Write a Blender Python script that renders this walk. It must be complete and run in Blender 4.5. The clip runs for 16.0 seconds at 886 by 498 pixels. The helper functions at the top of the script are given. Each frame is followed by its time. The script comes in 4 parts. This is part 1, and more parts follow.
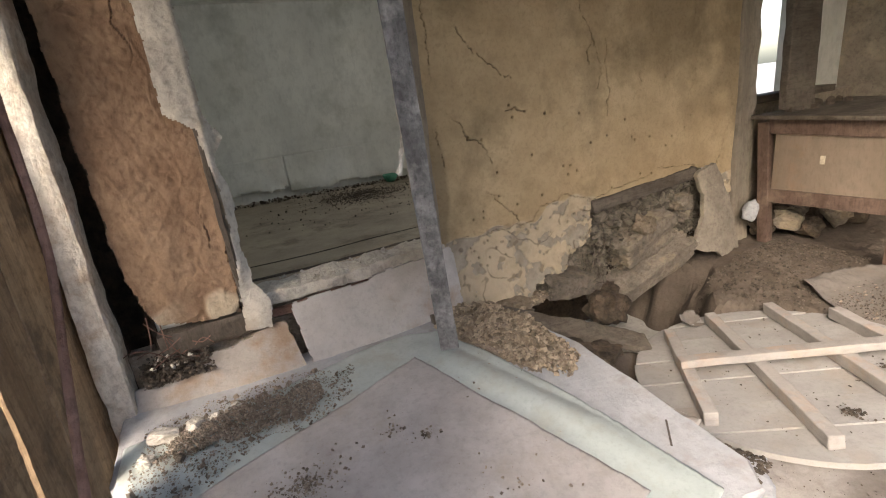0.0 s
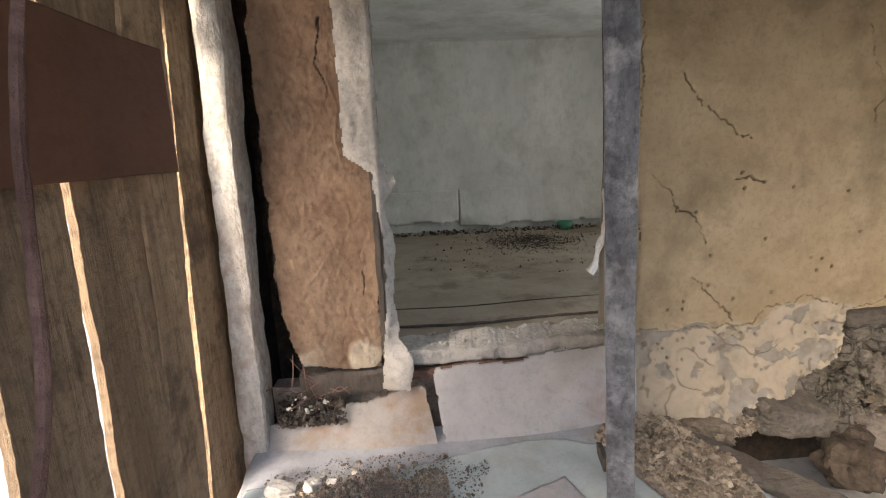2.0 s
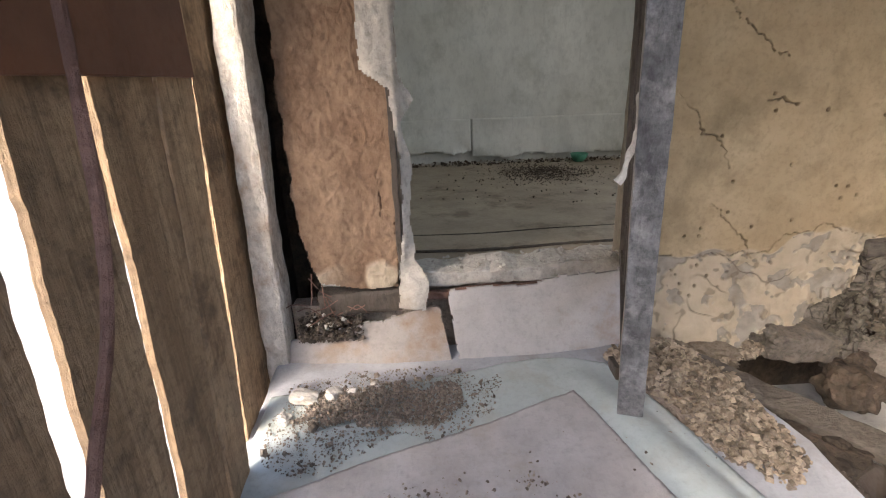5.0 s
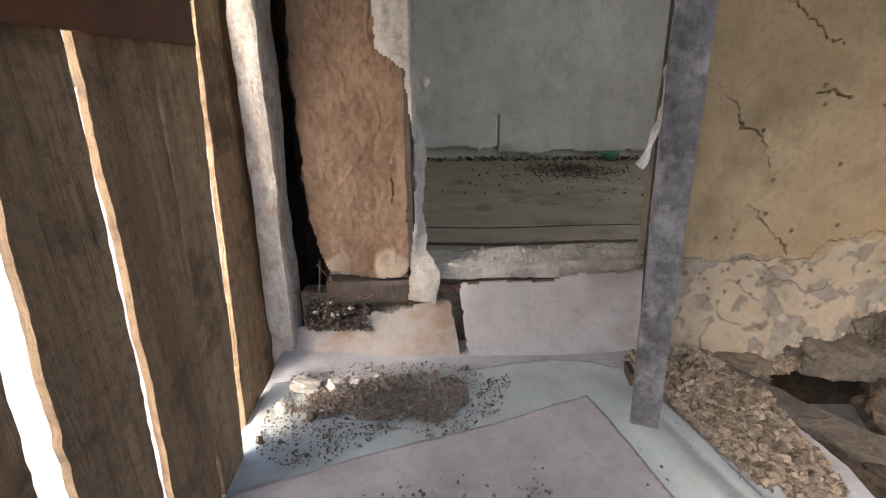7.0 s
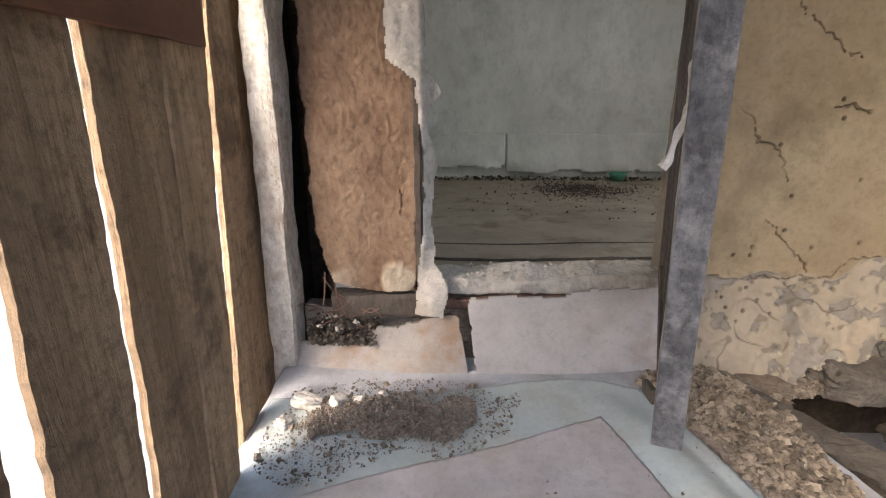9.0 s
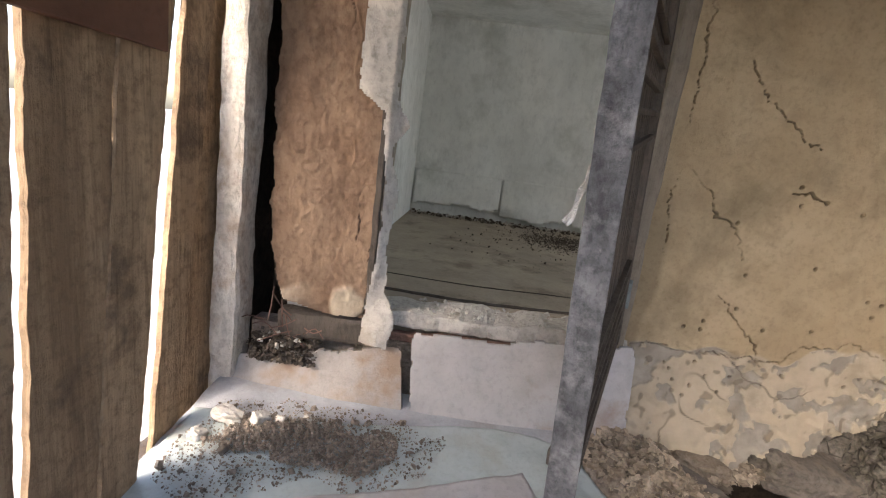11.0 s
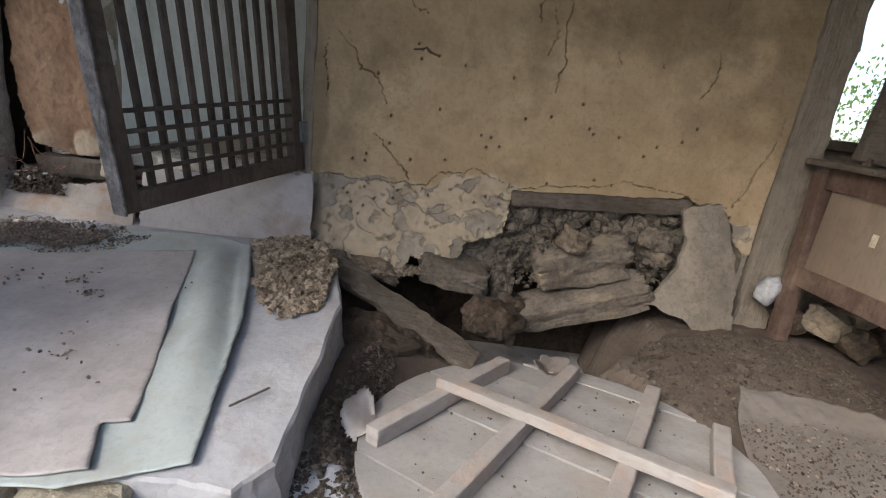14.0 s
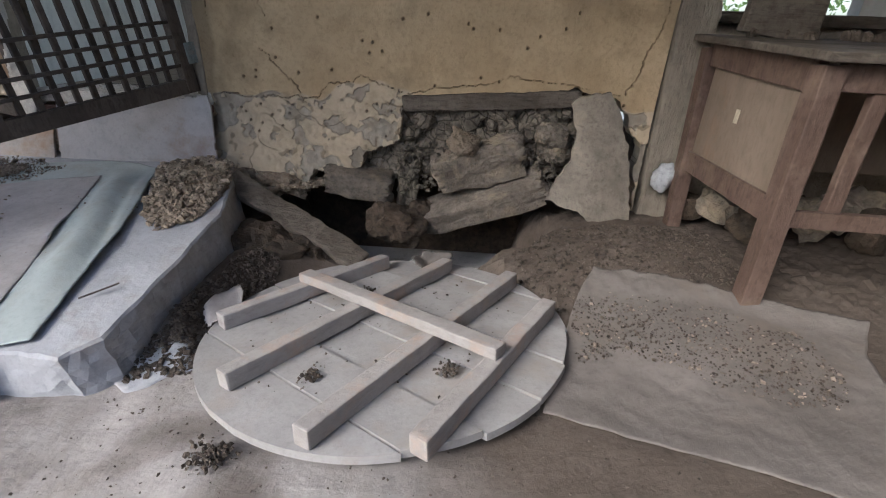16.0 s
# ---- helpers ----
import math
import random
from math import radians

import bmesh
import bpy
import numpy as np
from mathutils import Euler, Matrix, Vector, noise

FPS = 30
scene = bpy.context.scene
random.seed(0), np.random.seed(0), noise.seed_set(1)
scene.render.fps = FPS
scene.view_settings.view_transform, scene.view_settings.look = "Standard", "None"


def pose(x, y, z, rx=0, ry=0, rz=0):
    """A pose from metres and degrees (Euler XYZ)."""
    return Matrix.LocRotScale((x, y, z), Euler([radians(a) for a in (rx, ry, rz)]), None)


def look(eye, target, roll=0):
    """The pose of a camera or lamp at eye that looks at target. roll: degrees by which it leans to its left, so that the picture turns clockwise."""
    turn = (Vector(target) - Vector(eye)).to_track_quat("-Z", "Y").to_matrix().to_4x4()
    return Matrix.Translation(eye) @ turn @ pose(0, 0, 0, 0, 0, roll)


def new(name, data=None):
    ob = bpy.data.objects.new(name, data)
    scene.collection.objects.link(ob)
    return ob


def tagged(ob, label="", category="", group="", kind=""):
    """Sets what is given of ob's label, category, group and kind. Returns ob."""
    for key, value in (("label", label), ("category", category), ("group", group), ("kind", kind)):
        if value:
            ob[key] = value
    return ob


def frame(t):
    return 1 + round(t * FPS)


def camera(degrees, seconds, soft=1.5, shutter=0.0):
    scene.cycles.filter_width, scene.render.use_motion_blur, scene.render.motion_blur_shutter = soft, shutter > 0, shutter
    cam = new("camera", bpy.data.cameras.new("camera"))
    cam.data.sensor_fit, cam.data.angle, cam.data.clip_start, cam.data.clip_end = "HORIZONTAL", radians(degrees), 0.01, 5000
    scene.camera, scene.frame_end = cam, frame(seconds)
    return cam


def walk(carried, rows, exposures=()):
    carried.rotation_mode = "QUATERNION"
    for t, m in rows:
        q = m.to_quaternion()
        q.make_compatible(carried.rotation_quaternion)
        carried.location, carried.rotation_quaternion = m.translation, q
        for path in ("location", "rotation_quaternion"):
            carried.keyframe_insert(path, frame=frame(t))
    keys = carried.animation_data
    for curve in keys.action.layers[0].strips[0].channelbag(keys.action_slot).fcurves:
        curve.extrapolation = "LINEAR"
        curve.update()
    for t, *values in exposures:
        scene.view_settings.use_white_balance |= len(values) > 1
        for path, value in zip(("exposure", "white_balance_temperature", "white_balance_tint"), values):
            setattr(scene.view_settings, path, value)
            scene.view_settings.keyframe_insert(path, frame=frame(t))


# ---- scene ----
cam = camera(87.6, 16.0, soft=1.1)
EXPOSURES = [(0, 2.08, 7100, 12), (1, 1.98, 7000, 12), (2.2, 2.49, 6800, 13), (4.2, 2.54, 6700, 14), (6.5, 2.24, 6700, 14), (8, 2.39, 6700, 14), (10.5, 2.49, 6700, 14), (12.5, 2.29, 6800, 14), (13.5, 1.86, 6400, 12), (14.5, 1.46, 6100, 10), (15.2, 1.36, 5900, 10), (16, 1.51, 5850, 10)]
PATH = [
    (0, (-1.48, -2.004, 1.245), (-0.737, -0.249, 0.64), -7.1),
    (0.5, (-1.439, -1.956, 1.271), (-0.856, -0.153, 0.632), -5.35),
    (1, (-1.455, -1.866, 1.265), (-0.991, -0.02, 0.65), -2.8),
    (1.5, (-1.428, -1.745, 1.26), (-1.196, 0.171, 0.737), -2.38),
    (2, (-1.414, -1.68, 1.324), (-1.312, 0.272, 0.9), -2.51),
    (2.5, (-1.401, -1.714, 1.324), (-1.28, 0.248, 0.955), -2.33),
    (3, (-1.401, -1.736, 1.295), (-1.18, 0.214, 0.912), -2.04),
    (3.5, (-1.421, -1.71, 1.294), (-1.255, 0.231, 0.842), -2.3),
    (4, (-1.469, -1.725, 1.273), (-1.392, 0.184, 0.68), -1.91),
    (4.2, (-1.479, -1.723, 1.289), (-1.421, 0.157, 0.609), -2.45),
    (6.5, (-1.376, -1.622, 1.219), (-1.36, 0.258, 0.536), 0.16),
    (7, (-1.4, -1.632, 1.219), (-1.457, 0.246, 0.533), -0.75),
    (7.5, (-1.418, -1.634, 1.235), (-1.486, 0.257, 0.588), -1.08),
    (8, (-1.413, -1.628, 1.247), (-1.468, 0.267, 0.611), -0.99),
    (8.2, (-1.415, -1.636, 1.223), (-1.49, 0.24, 0.534), -2.05),
    (10.3, (-1.384, -1.541, 1.159), (-1.506, 0.417, 0.768), 5.37),
    (10.5, (-1.361, -1.549, 1.165), (-1.49, 0.408, 0.772), 5.97),
    (11, (-1.237, -1.599, 1.176), (-1.342, 0.349, 0.736), 7.59),
    (11.5, (-1.105, -1.667, 1.158), (-1.174, 0.291, 0.756), 8.68),
    (12, (-0.946, -1.648, 1.099), (-1.032, 0.32, 0.754), 8.95),
    (12.5, (-0.754, -1.638, 1.057), (-0.765, 0.338, 0.752), 8.05),
    (13, (-0.544, -1.791, 1.003), (-0.518, 0.181, 0.668), 8.26),
    (13.5, (-0.212, -2.12, 1.05), (-0.098, -0.171, 0.618), 7.89),
    (14, (-0.017, -2.167, 0.93), (0.02, -0.251, 0.357), 7.48),
    (14.5, (0.175, -2.16, 0.897), (0.074, -0.269, 0.254), 4.91),
    (15, (0.443, -2.248, 0.895), (0.251, -0.397, 0.163), 3.96),
    (15.5, (0.613, -2.284, 0.935), (0.481, -0.487, 0.068), 3.31),
    (16, (0.634, -2.278, 0.941), (0.559, -0.488, 0.052), 2.45),
]
walk(cam, [(t, look(eye, target, roll)) for t, eye, target, roll in PATH], EXPOSURES)

# ---- daylight ----
world = bpy.data.worlds.new("world")
scene.world = world
world.use_nodes = True
wn = world.node_tree
sky = wn.nodes.new("ShaderNodeTexSky")
sky.sky_type = 'NISHITA'
sky.sun_disc = False
sky.sun_elevation, sky.sun_rotation = radians(35), radians(228)
sky.air_density, sky.dust_density = 1.0, 3.0
wn.nodes["Background"].inputs[1].default_value = 0.15
wn.links.new(sky.outputs[0], wn.nodes["Background"].inputs[0])
sun = new("sun", bpy.data.lights.new("sun", 'SUN'))
sun.data.energy, sun.data.angle, sun.data.color = .8, radians(28), (1, .97, .93)
sun.matrix_world = look((0, 0, 0), (math.sin(radians(228)) * -.819, math.cos(radians(228)) * -.819, -.574))

# Fill lamp added in the unseen east opening to brighten the room.
room_light = new("room_fill_light", bpy.data.lights.new("room_fill_light", 'AREA'))
room_light.data.shape, room_light.data.size, room_light.data.size_y = 'RECTANGLE', 1.7, 1.5
room_light.data.energy, room_light.data.color = 1.3, (1, .97, .92)
room_light.matrix_world = look((.84, 1.4, 1.45), (-1, 1.5, 1.2))


# ---- materials ----
def surface(name, dark, light, scale=6, grain=60, rough=.85, bump=.3, stretch=(1, 1, 1), spots=None, spot_scale=3, spot_amount=.5,
            layer=None, metal=0, vary=0, crack=0, relief=.01, speck=.6, foot=None, island=0):
    """Two noises mix dark into light, a third lays stains (spots) over them; layer: a second colour that the mesh's own layer attribute lays on."""
    m = bpy.data.materials.new(name)
    m.use_nodes = True
    nt = m.node_tree
    N, L = nt.nodes, nt.links
    b = N["Principled BSDF"]
    tc = N.new("ShaderNodeTexCoord")
    mp = N.new("ShaderNodeMapping")
    mp.inputs["Scale"].default_value = stretch
    L.new(tc.outputs["Object"], mp.inputs["Vector"])
    info = N.new("ShaderNodeObjectInfo")
    off = N.new("ShaderNodeVectorMath")
    off.operation = 'MULTIPLY_ADD'
    L.new(info.outputs["Random"], off.inputs[0])
    off.inputs[1].default_value = (7, 13, 5) if vary else (0, 0, 0)
    L.new(mp.outputs[0], off.inputs[2])

    plain = N.new("ShaderNodeVectorMath")
    plain.operation = 'MULTIPLY_ADD'
    L.new(info.outputs["Random"], plain.inputs[0])
    plain.inputs[1].default_value = off.inputs[1].default_value
    L.new(tc.outputs["Object"], plain.inputs[2])

    def tex(sc, detail=6, rough_=.6, grained=True):
        n = N.new("ShaderNodeTexNoise")
        n.inputs["Scale"].default_value, n.inputs["Detail"].default_value, n.inputs["Roughness"].default_value = sc, detail, rough_
        L.new((off if grained else plain).outputs[0], n.inputs["Vector"])
        return n.outputs["Fac"]

    def ramp(fac, a, c):
        r = N.new("ShaderNodeMapRange")
        r.inputs[1].default_value, r.inputs[2].default_value = a, c
        L.new(fac, r.inputs[0])
        return r.outputs[0]

    def mix(fac, a, c, mode='MIX'):
        x = N.new("ShaderNodeMix")
        x.data_type, x.blend_type = 'RGBA', mode
        for k, v in ((0, fac), (6, a), (7, c)):
            if hasattr(v, "is_linked"):
                L.new(v, x.inputs[k])
            else:
                x.inputs[k].default_value = v if k == 0 else (*v, 1)
        return x.outputs[2]

    def math_(op, a, c):
        x = N.new("ShaderNodeMath")
        x.operation = op
        for k, v in ((0, a), (1, c)):
            if hasattr(v, "is_linked"):
                L.new(v, x.inputs[k])
            else:
                x.inputs[k].default_value = v
        return x.outputs[0]

    coarse, fine = tex(scale), tex(grain, 8, .7)
    col = mix(ramp(coarse, .3, .7), dark, light)
    mid = tex(scale * 4.3, 8, .65, False)
    col = mix(math_('MULTIPLY', ramp(mid, .48, .68), speck), col, tuple(c * .68 for c in dark))
    col = mix(math_('MULTIPLY', ramp(fine, .50, .68), speck), col, tuple(c * .58 for c in dark))
    height = math_('ADD', math_('MULTIPLY', coarse, .4), math_('ADD', math_('MULTIPLY', mid, .8), fine))
    if layer:
        at = N.new("ShaderNodeAttribute")
        at.attribute_name = "layer"
        under = mix(ramp(tex(scale * 3), .35, .65), tuple(c * .7 for c in layer), layer)
        under = mix(math_('MULTIPLY', ramp(fine, .45, .75), .4), under, tuple(c * .55 for c in layer))
        if foot:
            col = mix(ramp(at.outputs["Fac"], 0, .38), col, mix(math_('MULTIPLY', ramp(mid, .45, .7), .5), foot, tuple(c * .72 for c in foot)))
        col = mix(ramp(at.outputs["Fac"], .38 if foot else 0, 1), col, under)
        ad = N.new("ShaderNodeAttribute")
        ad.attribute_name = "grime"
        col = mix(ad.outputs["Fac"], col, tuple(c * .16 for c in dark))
    if spots:
        col = mix(math_('MULTIPLY', ramp(tex(spot_scale, 10, .65, False), .52, .66), spot_amount), col, spots)
    if crack:
        v = N.new("ShaderNodeTexVoronoi")
        v.feature = 'DISTANCE_TO_EDGE'
        v.inputs["Scale"].default_value = crack
        L.new(off.outputs[0], v.inputs["Vector"])
        e = ramp(v.outputs["Distance"], 0, .04)
        height = math_('ADD', height, e)
        col = mix(math_('MULTIPLY', math_('SUBTRACT', 1, e), .5), col, tuple(c * .4 for c in dark))
    if vary:
        hv = N.new("ShaderNodeHueSaturation")
        L.new(col, hv.inputs["Color"])
        L.new(math_('ADD', math_('MULTIPLY', info.outputs["Random"], vary), 1 - vary / 2), hv.inputs["Value"])
        col = hv.outputs[0]
    if island:
        geo = N.new("ShaderNodeNewGeometry")
        hi = N.new("ShaderNodeHueSaturation")
        L.new(col, hi.inputs["Color"])
        L.new(math_('ADD', math_('MULTIPLY', geo.outputs["Random Per Island"], island), 1 - island * .6), hi.inputs["Value"])
        col = hi.outputs[0]
    L.new(col, b.inputs["Base Color"])
    rr = N.new("ShaderNodeMapRange")
    rr.inputs[3].default_value, rr.inputs[4].default_value = max(.1, rough - .12), min(1, rough + .1)
    L.new(fine, rr.inputs[0])
    L.new(rr.outputs[0], b.inputs["Roughness"])
    b.inputs["Metallic"].default_value = metal
    b.inputs["Specular IOR Level"].default_value = .35
    bp = N.new("ShaderNodeBump")
    bp.inputs["Strength"].default_value, bp.inputs["Distance"].default_value = min(1, bump * 1.4), relief
    L.new(height, bp.inputs["Height"])
    L.new(bp.outputs[0], b.inputs["Normal"])
    return m


YELLOW = surface("ochre_limewash", (.385, .285, .163), (.555, .437, .274), 2.2, 55, .9, .35, spots=(.20, .155, .09), spot_scale=1.9, spot_amount=.75, layer=(.41, .365, .295), foot=(.53, .445, .325), speck=.36)
BROWN_CLAY = surface("brown_clay", (.155, .095, .060), (.285, .195, .130), 7, 45, .92, .45, spots=(.13, .075, .045), spot_scale=7, spot_amount=.5, layer=(.46, .385, .29), stretch=(1, 1, .6), speck=.4)
PALE_PLASTER = surface("pale_plaster", (.46, .43, .38), (.62, .59, .53), 5, 50, .85, .4, spots=(.30, .26, .21), spot_scale=8, spot_amount=.6)
WHITE_POST = surface("peeling_limewash", (.58, .51, .42), (.86, .82, .74), 9, 40, .9, .7, spots=(.38, .27, .18), spot_scale=9, spot_amount=.7, stretch=(1, 1, .5))
PAPER = surface("old_wallpaper", (.64, .645, .61), (.82, .825, .785), 2.5, 30, .8, .2, spots=(.34, .35, .30), spot_scale=2, spot_amount=.5, stretch=(1, 1, .45), speck=.28)
PLANK = surface("weathered_planks", (.215, .142, .083), (.51, .365, .225), 9, 60, .8, .9, stretch=(1, 1, .06), spots=(.09, .06, .04), spot_scale=7, spot_amount=.7, vary=.35, speck=.6)
RED_BOARD = surface("red_brown_board", (.105, .042, .022), (.165, .072, .038), 3, 40, .6, .2, spots=(.20, .12, .08), spot_scale=10, spot_amount=.12, speck=.28)
GREY_WOOD = surface("grey_timber", (.085, .070, .053), (.204, .174, .140), 6, 70, .85, .7, stretch=(.15, 1, 1), spots=(.07, .055, .04), spot_scale=6)
VERT_WOOD = surface("grey_upright_timber", (.21, .18, .14), (.38, .33, .26), 5, 60, .85, .6, stretch=(1, 1, .15), spots=(.09, .075, .055), spot_scale=4, spot_amount=.6, speck=.4)
DARK_WOOD = surface("dark_lattice_wood", (.06, .049, .040), (.13, .108, .088), 7, 80, .7, .4, stretch=(1, 1, .2), vary=.3)
SILVER = surface("worn_silver_paint", (.07, .07, .072), (.30, .30, .30), 16, 60, .5, .7, spots=(.46, .45, .43), spot_scale=13, spot_amount=.6, stretch=(1, 1, .5))
BATTEN = surface("dusty_battens", (.298, .273, .252), (.426, .401, .377), 5, 60, .8, .4, stretch=(.3, .3, 1), spots=(.44, .31, .23), spot_scale=7, spot_amount=.6, vary=.15, speck=.28)
LID = surface("dusty_boards", (.287, .274, .260), (.364, .352, .339), 4, 60, .85, .12, spots=(.30, .25, .2), spot_scale=6, spot_amount=.4, vary=.1, speck=.28)
DESK_WOOD = surface("red_brown_desk", (.085, .054, .041), (.175, .120, .094), 6, 70, .55, .3, stretch=(1, 1, .25), spots=(.27, .20, .15), spot_scale=5, spot_amount=.55)
PLY = surface("desk_plywood", (.180, .140, .104), (.261, .207, .158), 3, 60, .7, .2, stretch=(1, 1, .3), spots=(.30, .18, .10), spot_scale=3, spot_amount=.4, speck=.28)
CONCRETE = surface("whitewashed_concrete", (.335, .343, .355), (.468, .476, .488), 4, 60, .85, .2, spots=(.30, .27, .24), spot_scale=6, spot_amount=.6, speck=.28)
STEP = surface("grey_cladding", (.378, .357, .341), (.546, .525, .509), 2.5, 50, .7, .2, spots=(.33, .23, .155), spot_scale=3.2, spot_amount=.75, speck=.28)
# Stained copy of STEP, its base darkened for the left board's shade.
STEP_SHADED = surface("stained_shaded_cladding", (.25, .225, .205), (.41, .375, .35), 4, 50, .75, .3, spots=(.25, .165, .105), spot_scale=4, spot_amount=.8, speck=.3)
MINT = surface("mint_vinyl", (.38, .43, .41), (.49, .54, .52), 2, 60, .5, .1, spots=(.36, .33, .27), spot_scale=6, spot_amount=.4, speck=.28)
MARBLE = surface("stained_vinyl", (.369, .336, .312), (.541, .517, .500), 4, 50, .6, .15, spots=(.38, .325, .27), spot_scale=3.5, spot_amount=.6, speck=.28)
EARTH = surface("earth_floor", (.07, .054, .041), (.155, .125, .10), 2.0, 50, .95, .3, spots=(.075, .058, .043), spot_scale=2.2, spot_amount=.6, layer=(.41, .38, .355), relief=.012, speck=.35)
STEP_STONE = surface("yellow_step_stone", (.33, .29, .215), (.52, .47, .37), 9, 60, .92, .8, spots=(.22, .185, .14), spot_scale=9, spot_amount=.6, vary=.25)
SOIL = surface("dry_soil", (.20, .16, .125), (.36, .30, .24), 20, 90, .95, .8, vary=.3, island=.8)
DIRT = surface("dark_dirt", (.072, .056, .043), (.162, .132, .102), 20, 90, .95, .8, island=.8)
CRUMB = surface("clay_crumbs", (.289, .225, .157), (.459, .378, .281), 14, 60, .95, .7, vary=.2, island=.9)
STONE = surface("field_stone", (.135, .113, .090), (.288, .248, .198), 8, 50, .9, .8, spots=(.40, .33, .22), spot_scale=6, spot_amount=.6, vary=.3)
# Dark stone; its near-black also stands in for shade in crevices and gaps.
DARK_STONE = surface("dark_stone_and_shade", (.035, .028, .02), (.13, .095, .066), 8, 45, .95, .8, vary=.3)
CORE = surface("grey_clay_core", (.13, .11, .085), (.27, .235, .185), 9, 50, .95, .9, vary=.3, crack=14)
GREY_PLASTER = surface("grey_plaster_flap", (.235, .205, .165), (.36, .315, .255), 4, 45, .9, .5, spots=(.45, .37, .26), spot_scale=4, spot_amount=.6)
ROOM_FLOOR = surface("oiled_paper_floor", (.29, .24, .18), (.44, .37, .28), 3, 50, .6, .2, spots=(.09, .065, .045), spot_scale=5, spot_amount=.6, speck=.28)
LINO = surface("dusty_lino", (.140, .124, .109), (.215, .192, .171), 3, 60, .8, .25, spots=(.17, .14, .115), spot_scale=3.5, spot_amount=.65, speck=.28)
BARK = surface("brown_stick", (.14, .075, .055), (.27, .16, .125), 10, 60, .85, .6)
RAG = surface("dirty_white_cloth", (.55, .52, .46), (.75, .72, .66), 14, 80, .95, .4)
BOWL = surface("green_plastic", (.06, .24, .16), (.10, .34, .23), 8, 40, .4, .05)
BAG = surface("white_plastic_bag", (.36, .37, .38), (.5, .52, .53), 12, 40, .45, .3)
HINGE = surface("painted_hinge", (.16, .20, .20), (.32, .36, .36), 20, 60, .6, .3, spots=(.22, .12, .07), spot_scale=20)
LABEL = surface("yellowed_sticker", (.55, .48, .36), (.66, .59, .46), 20, 80, .8, .1)
ROOFING = surface("smoked_rafters", (.10, .08, .06), (.19, .155, .115), 3, 40, .9, .5)
YARD = surface("pale_yard", (.46, .44, .40), (.62, .60, .56), 1, 20, .95, .4, spots=(.14, .19, .08), spot_scale=.5, spot_amount=.5)
LEAF = surface("green_leaves", (.045, .09, .02), (.10, .17, .045), 3, 20, .6, .1)


# ---- building blocks ----
def link(name, me, material, parent=None, label="", kind=""):
    me.materials.append(material)
    ob = new(name, me)
    if parent:
        ob.parent = parent
    return tagged(ob, label, kind=kind)


def part(name, bm, material, parent=None, label="", kind="", smooth=False):
    me = bpy.data.meshes.new(name)
    if smooth:
        for f in bm.faces:
            f.smooth = True
    bm.to_mesh(me)
    bm.free()
    return link(name, me, material, parent, label, kind)


def thing(name, label, category, group="", at=(0, 0, 0)):
    ob = new(name)
    ob.empty_display_size = .05
    ob.location = at
    return tagged(ob, label, category, group)


def wob(p, scale, amount, seed=0.0):
    return noise.noise(Vector((p[0] * scale + seed, p[1] * scale + seed * 1.7, p[2] * scale - seed))) * amount


def block(size, m=None, bevel=.004, cuts=0, rough=0.0, seed=0.0, bm=None):
    """A box with worn edges; cuts and rough make its faces uneven."""
    own = bmesh.new()
    bmesh.ops.create_cube(own, size=1, matrix=Matrix.Diagonal((*size, 1)))
    if bevel:
        bmesh.ops.bevel(own, geom=own.edges[:], offset=min(bevel, min(size) * .4), segments=2, affect='EDGES', profile=.6)
    if cuts:
        longest = max(range(3), key=lambda k: size[k])
        es = [e for e in own.edges if abs((e.verts[0].co - e.verts[1].co)[longest]) > size[longest] * .7]
        bmesh.ops.subdivide_edges(own, edges=es, cuts=cuts, use_grid_fill=True)
    if rough:
        for v in own.verts:
            q = v.co * 1
            v.co += Vector([wob(q, 9, rough, seed + k * 5.3) + wob(q, 31, rough * .5, seed + k * 3.1) for k in range(3)])
    if m is not None:
        own.transform(m)
    if bm is None:
        return own
    me = bpy.data.meshes.new("tmp")
    own.to_mesh(me)
    own.free()
    bm.from_mesh(me)
    bpy.data.meshes.remove(me)
    return bm


def between(a, b, up=(0, 0, 1)):
    """A pose whose x axis runs from a to b, at their middle; its length."""
    a, b = Vector(a), Vector(b)
    x = (b - a).normalized()
    y = Vector(up).cross(x).normalized()
    z = x.cross(y)
    m = Matrix((x, y, z)).transposed().to_4x4()
    m.translation = (a + b) / 2
    return m, (b - a).length


def bar(a, b, width, height, bevel=.004, cuts=0, rough=0.0, seed=0.0, up=(0, 0, 1), bm=None):
    m, n = between(a, b, up)
    return block((n, width, height), m, bevel, cuts, rough, seed, bm)


def rock(size, seed, detail=3, rough=.35, flat=.5):
    bm = bmesh.new()
    bmesh.ops.create_icosphere(bm, subdivisions=detail, radius=.5)
    for v in bm.verts:
        d = v.co.normalized()
        k = max(abs(d.x), abs(d.y), abs(d.z))
        v.co = d * (.5 * (1 - flat) + .5 * flat / k * .8)
        q = Vector([d[k] * size[k] for k in range(3)]) / (sum(size) / 3)
        v.co *= 1 + wob(d, 1.6, rough, seed) + wob(q, 3.5, rough * .55, seed + 3) + wob(q, 9, rough * .3, seed + 5) + wob(q, 20, rough * .16, seed + 7)
        v.co = Vector((v.co.x * size[0], v.co.y * size[1], v.co.z * size[2]))
    return bm


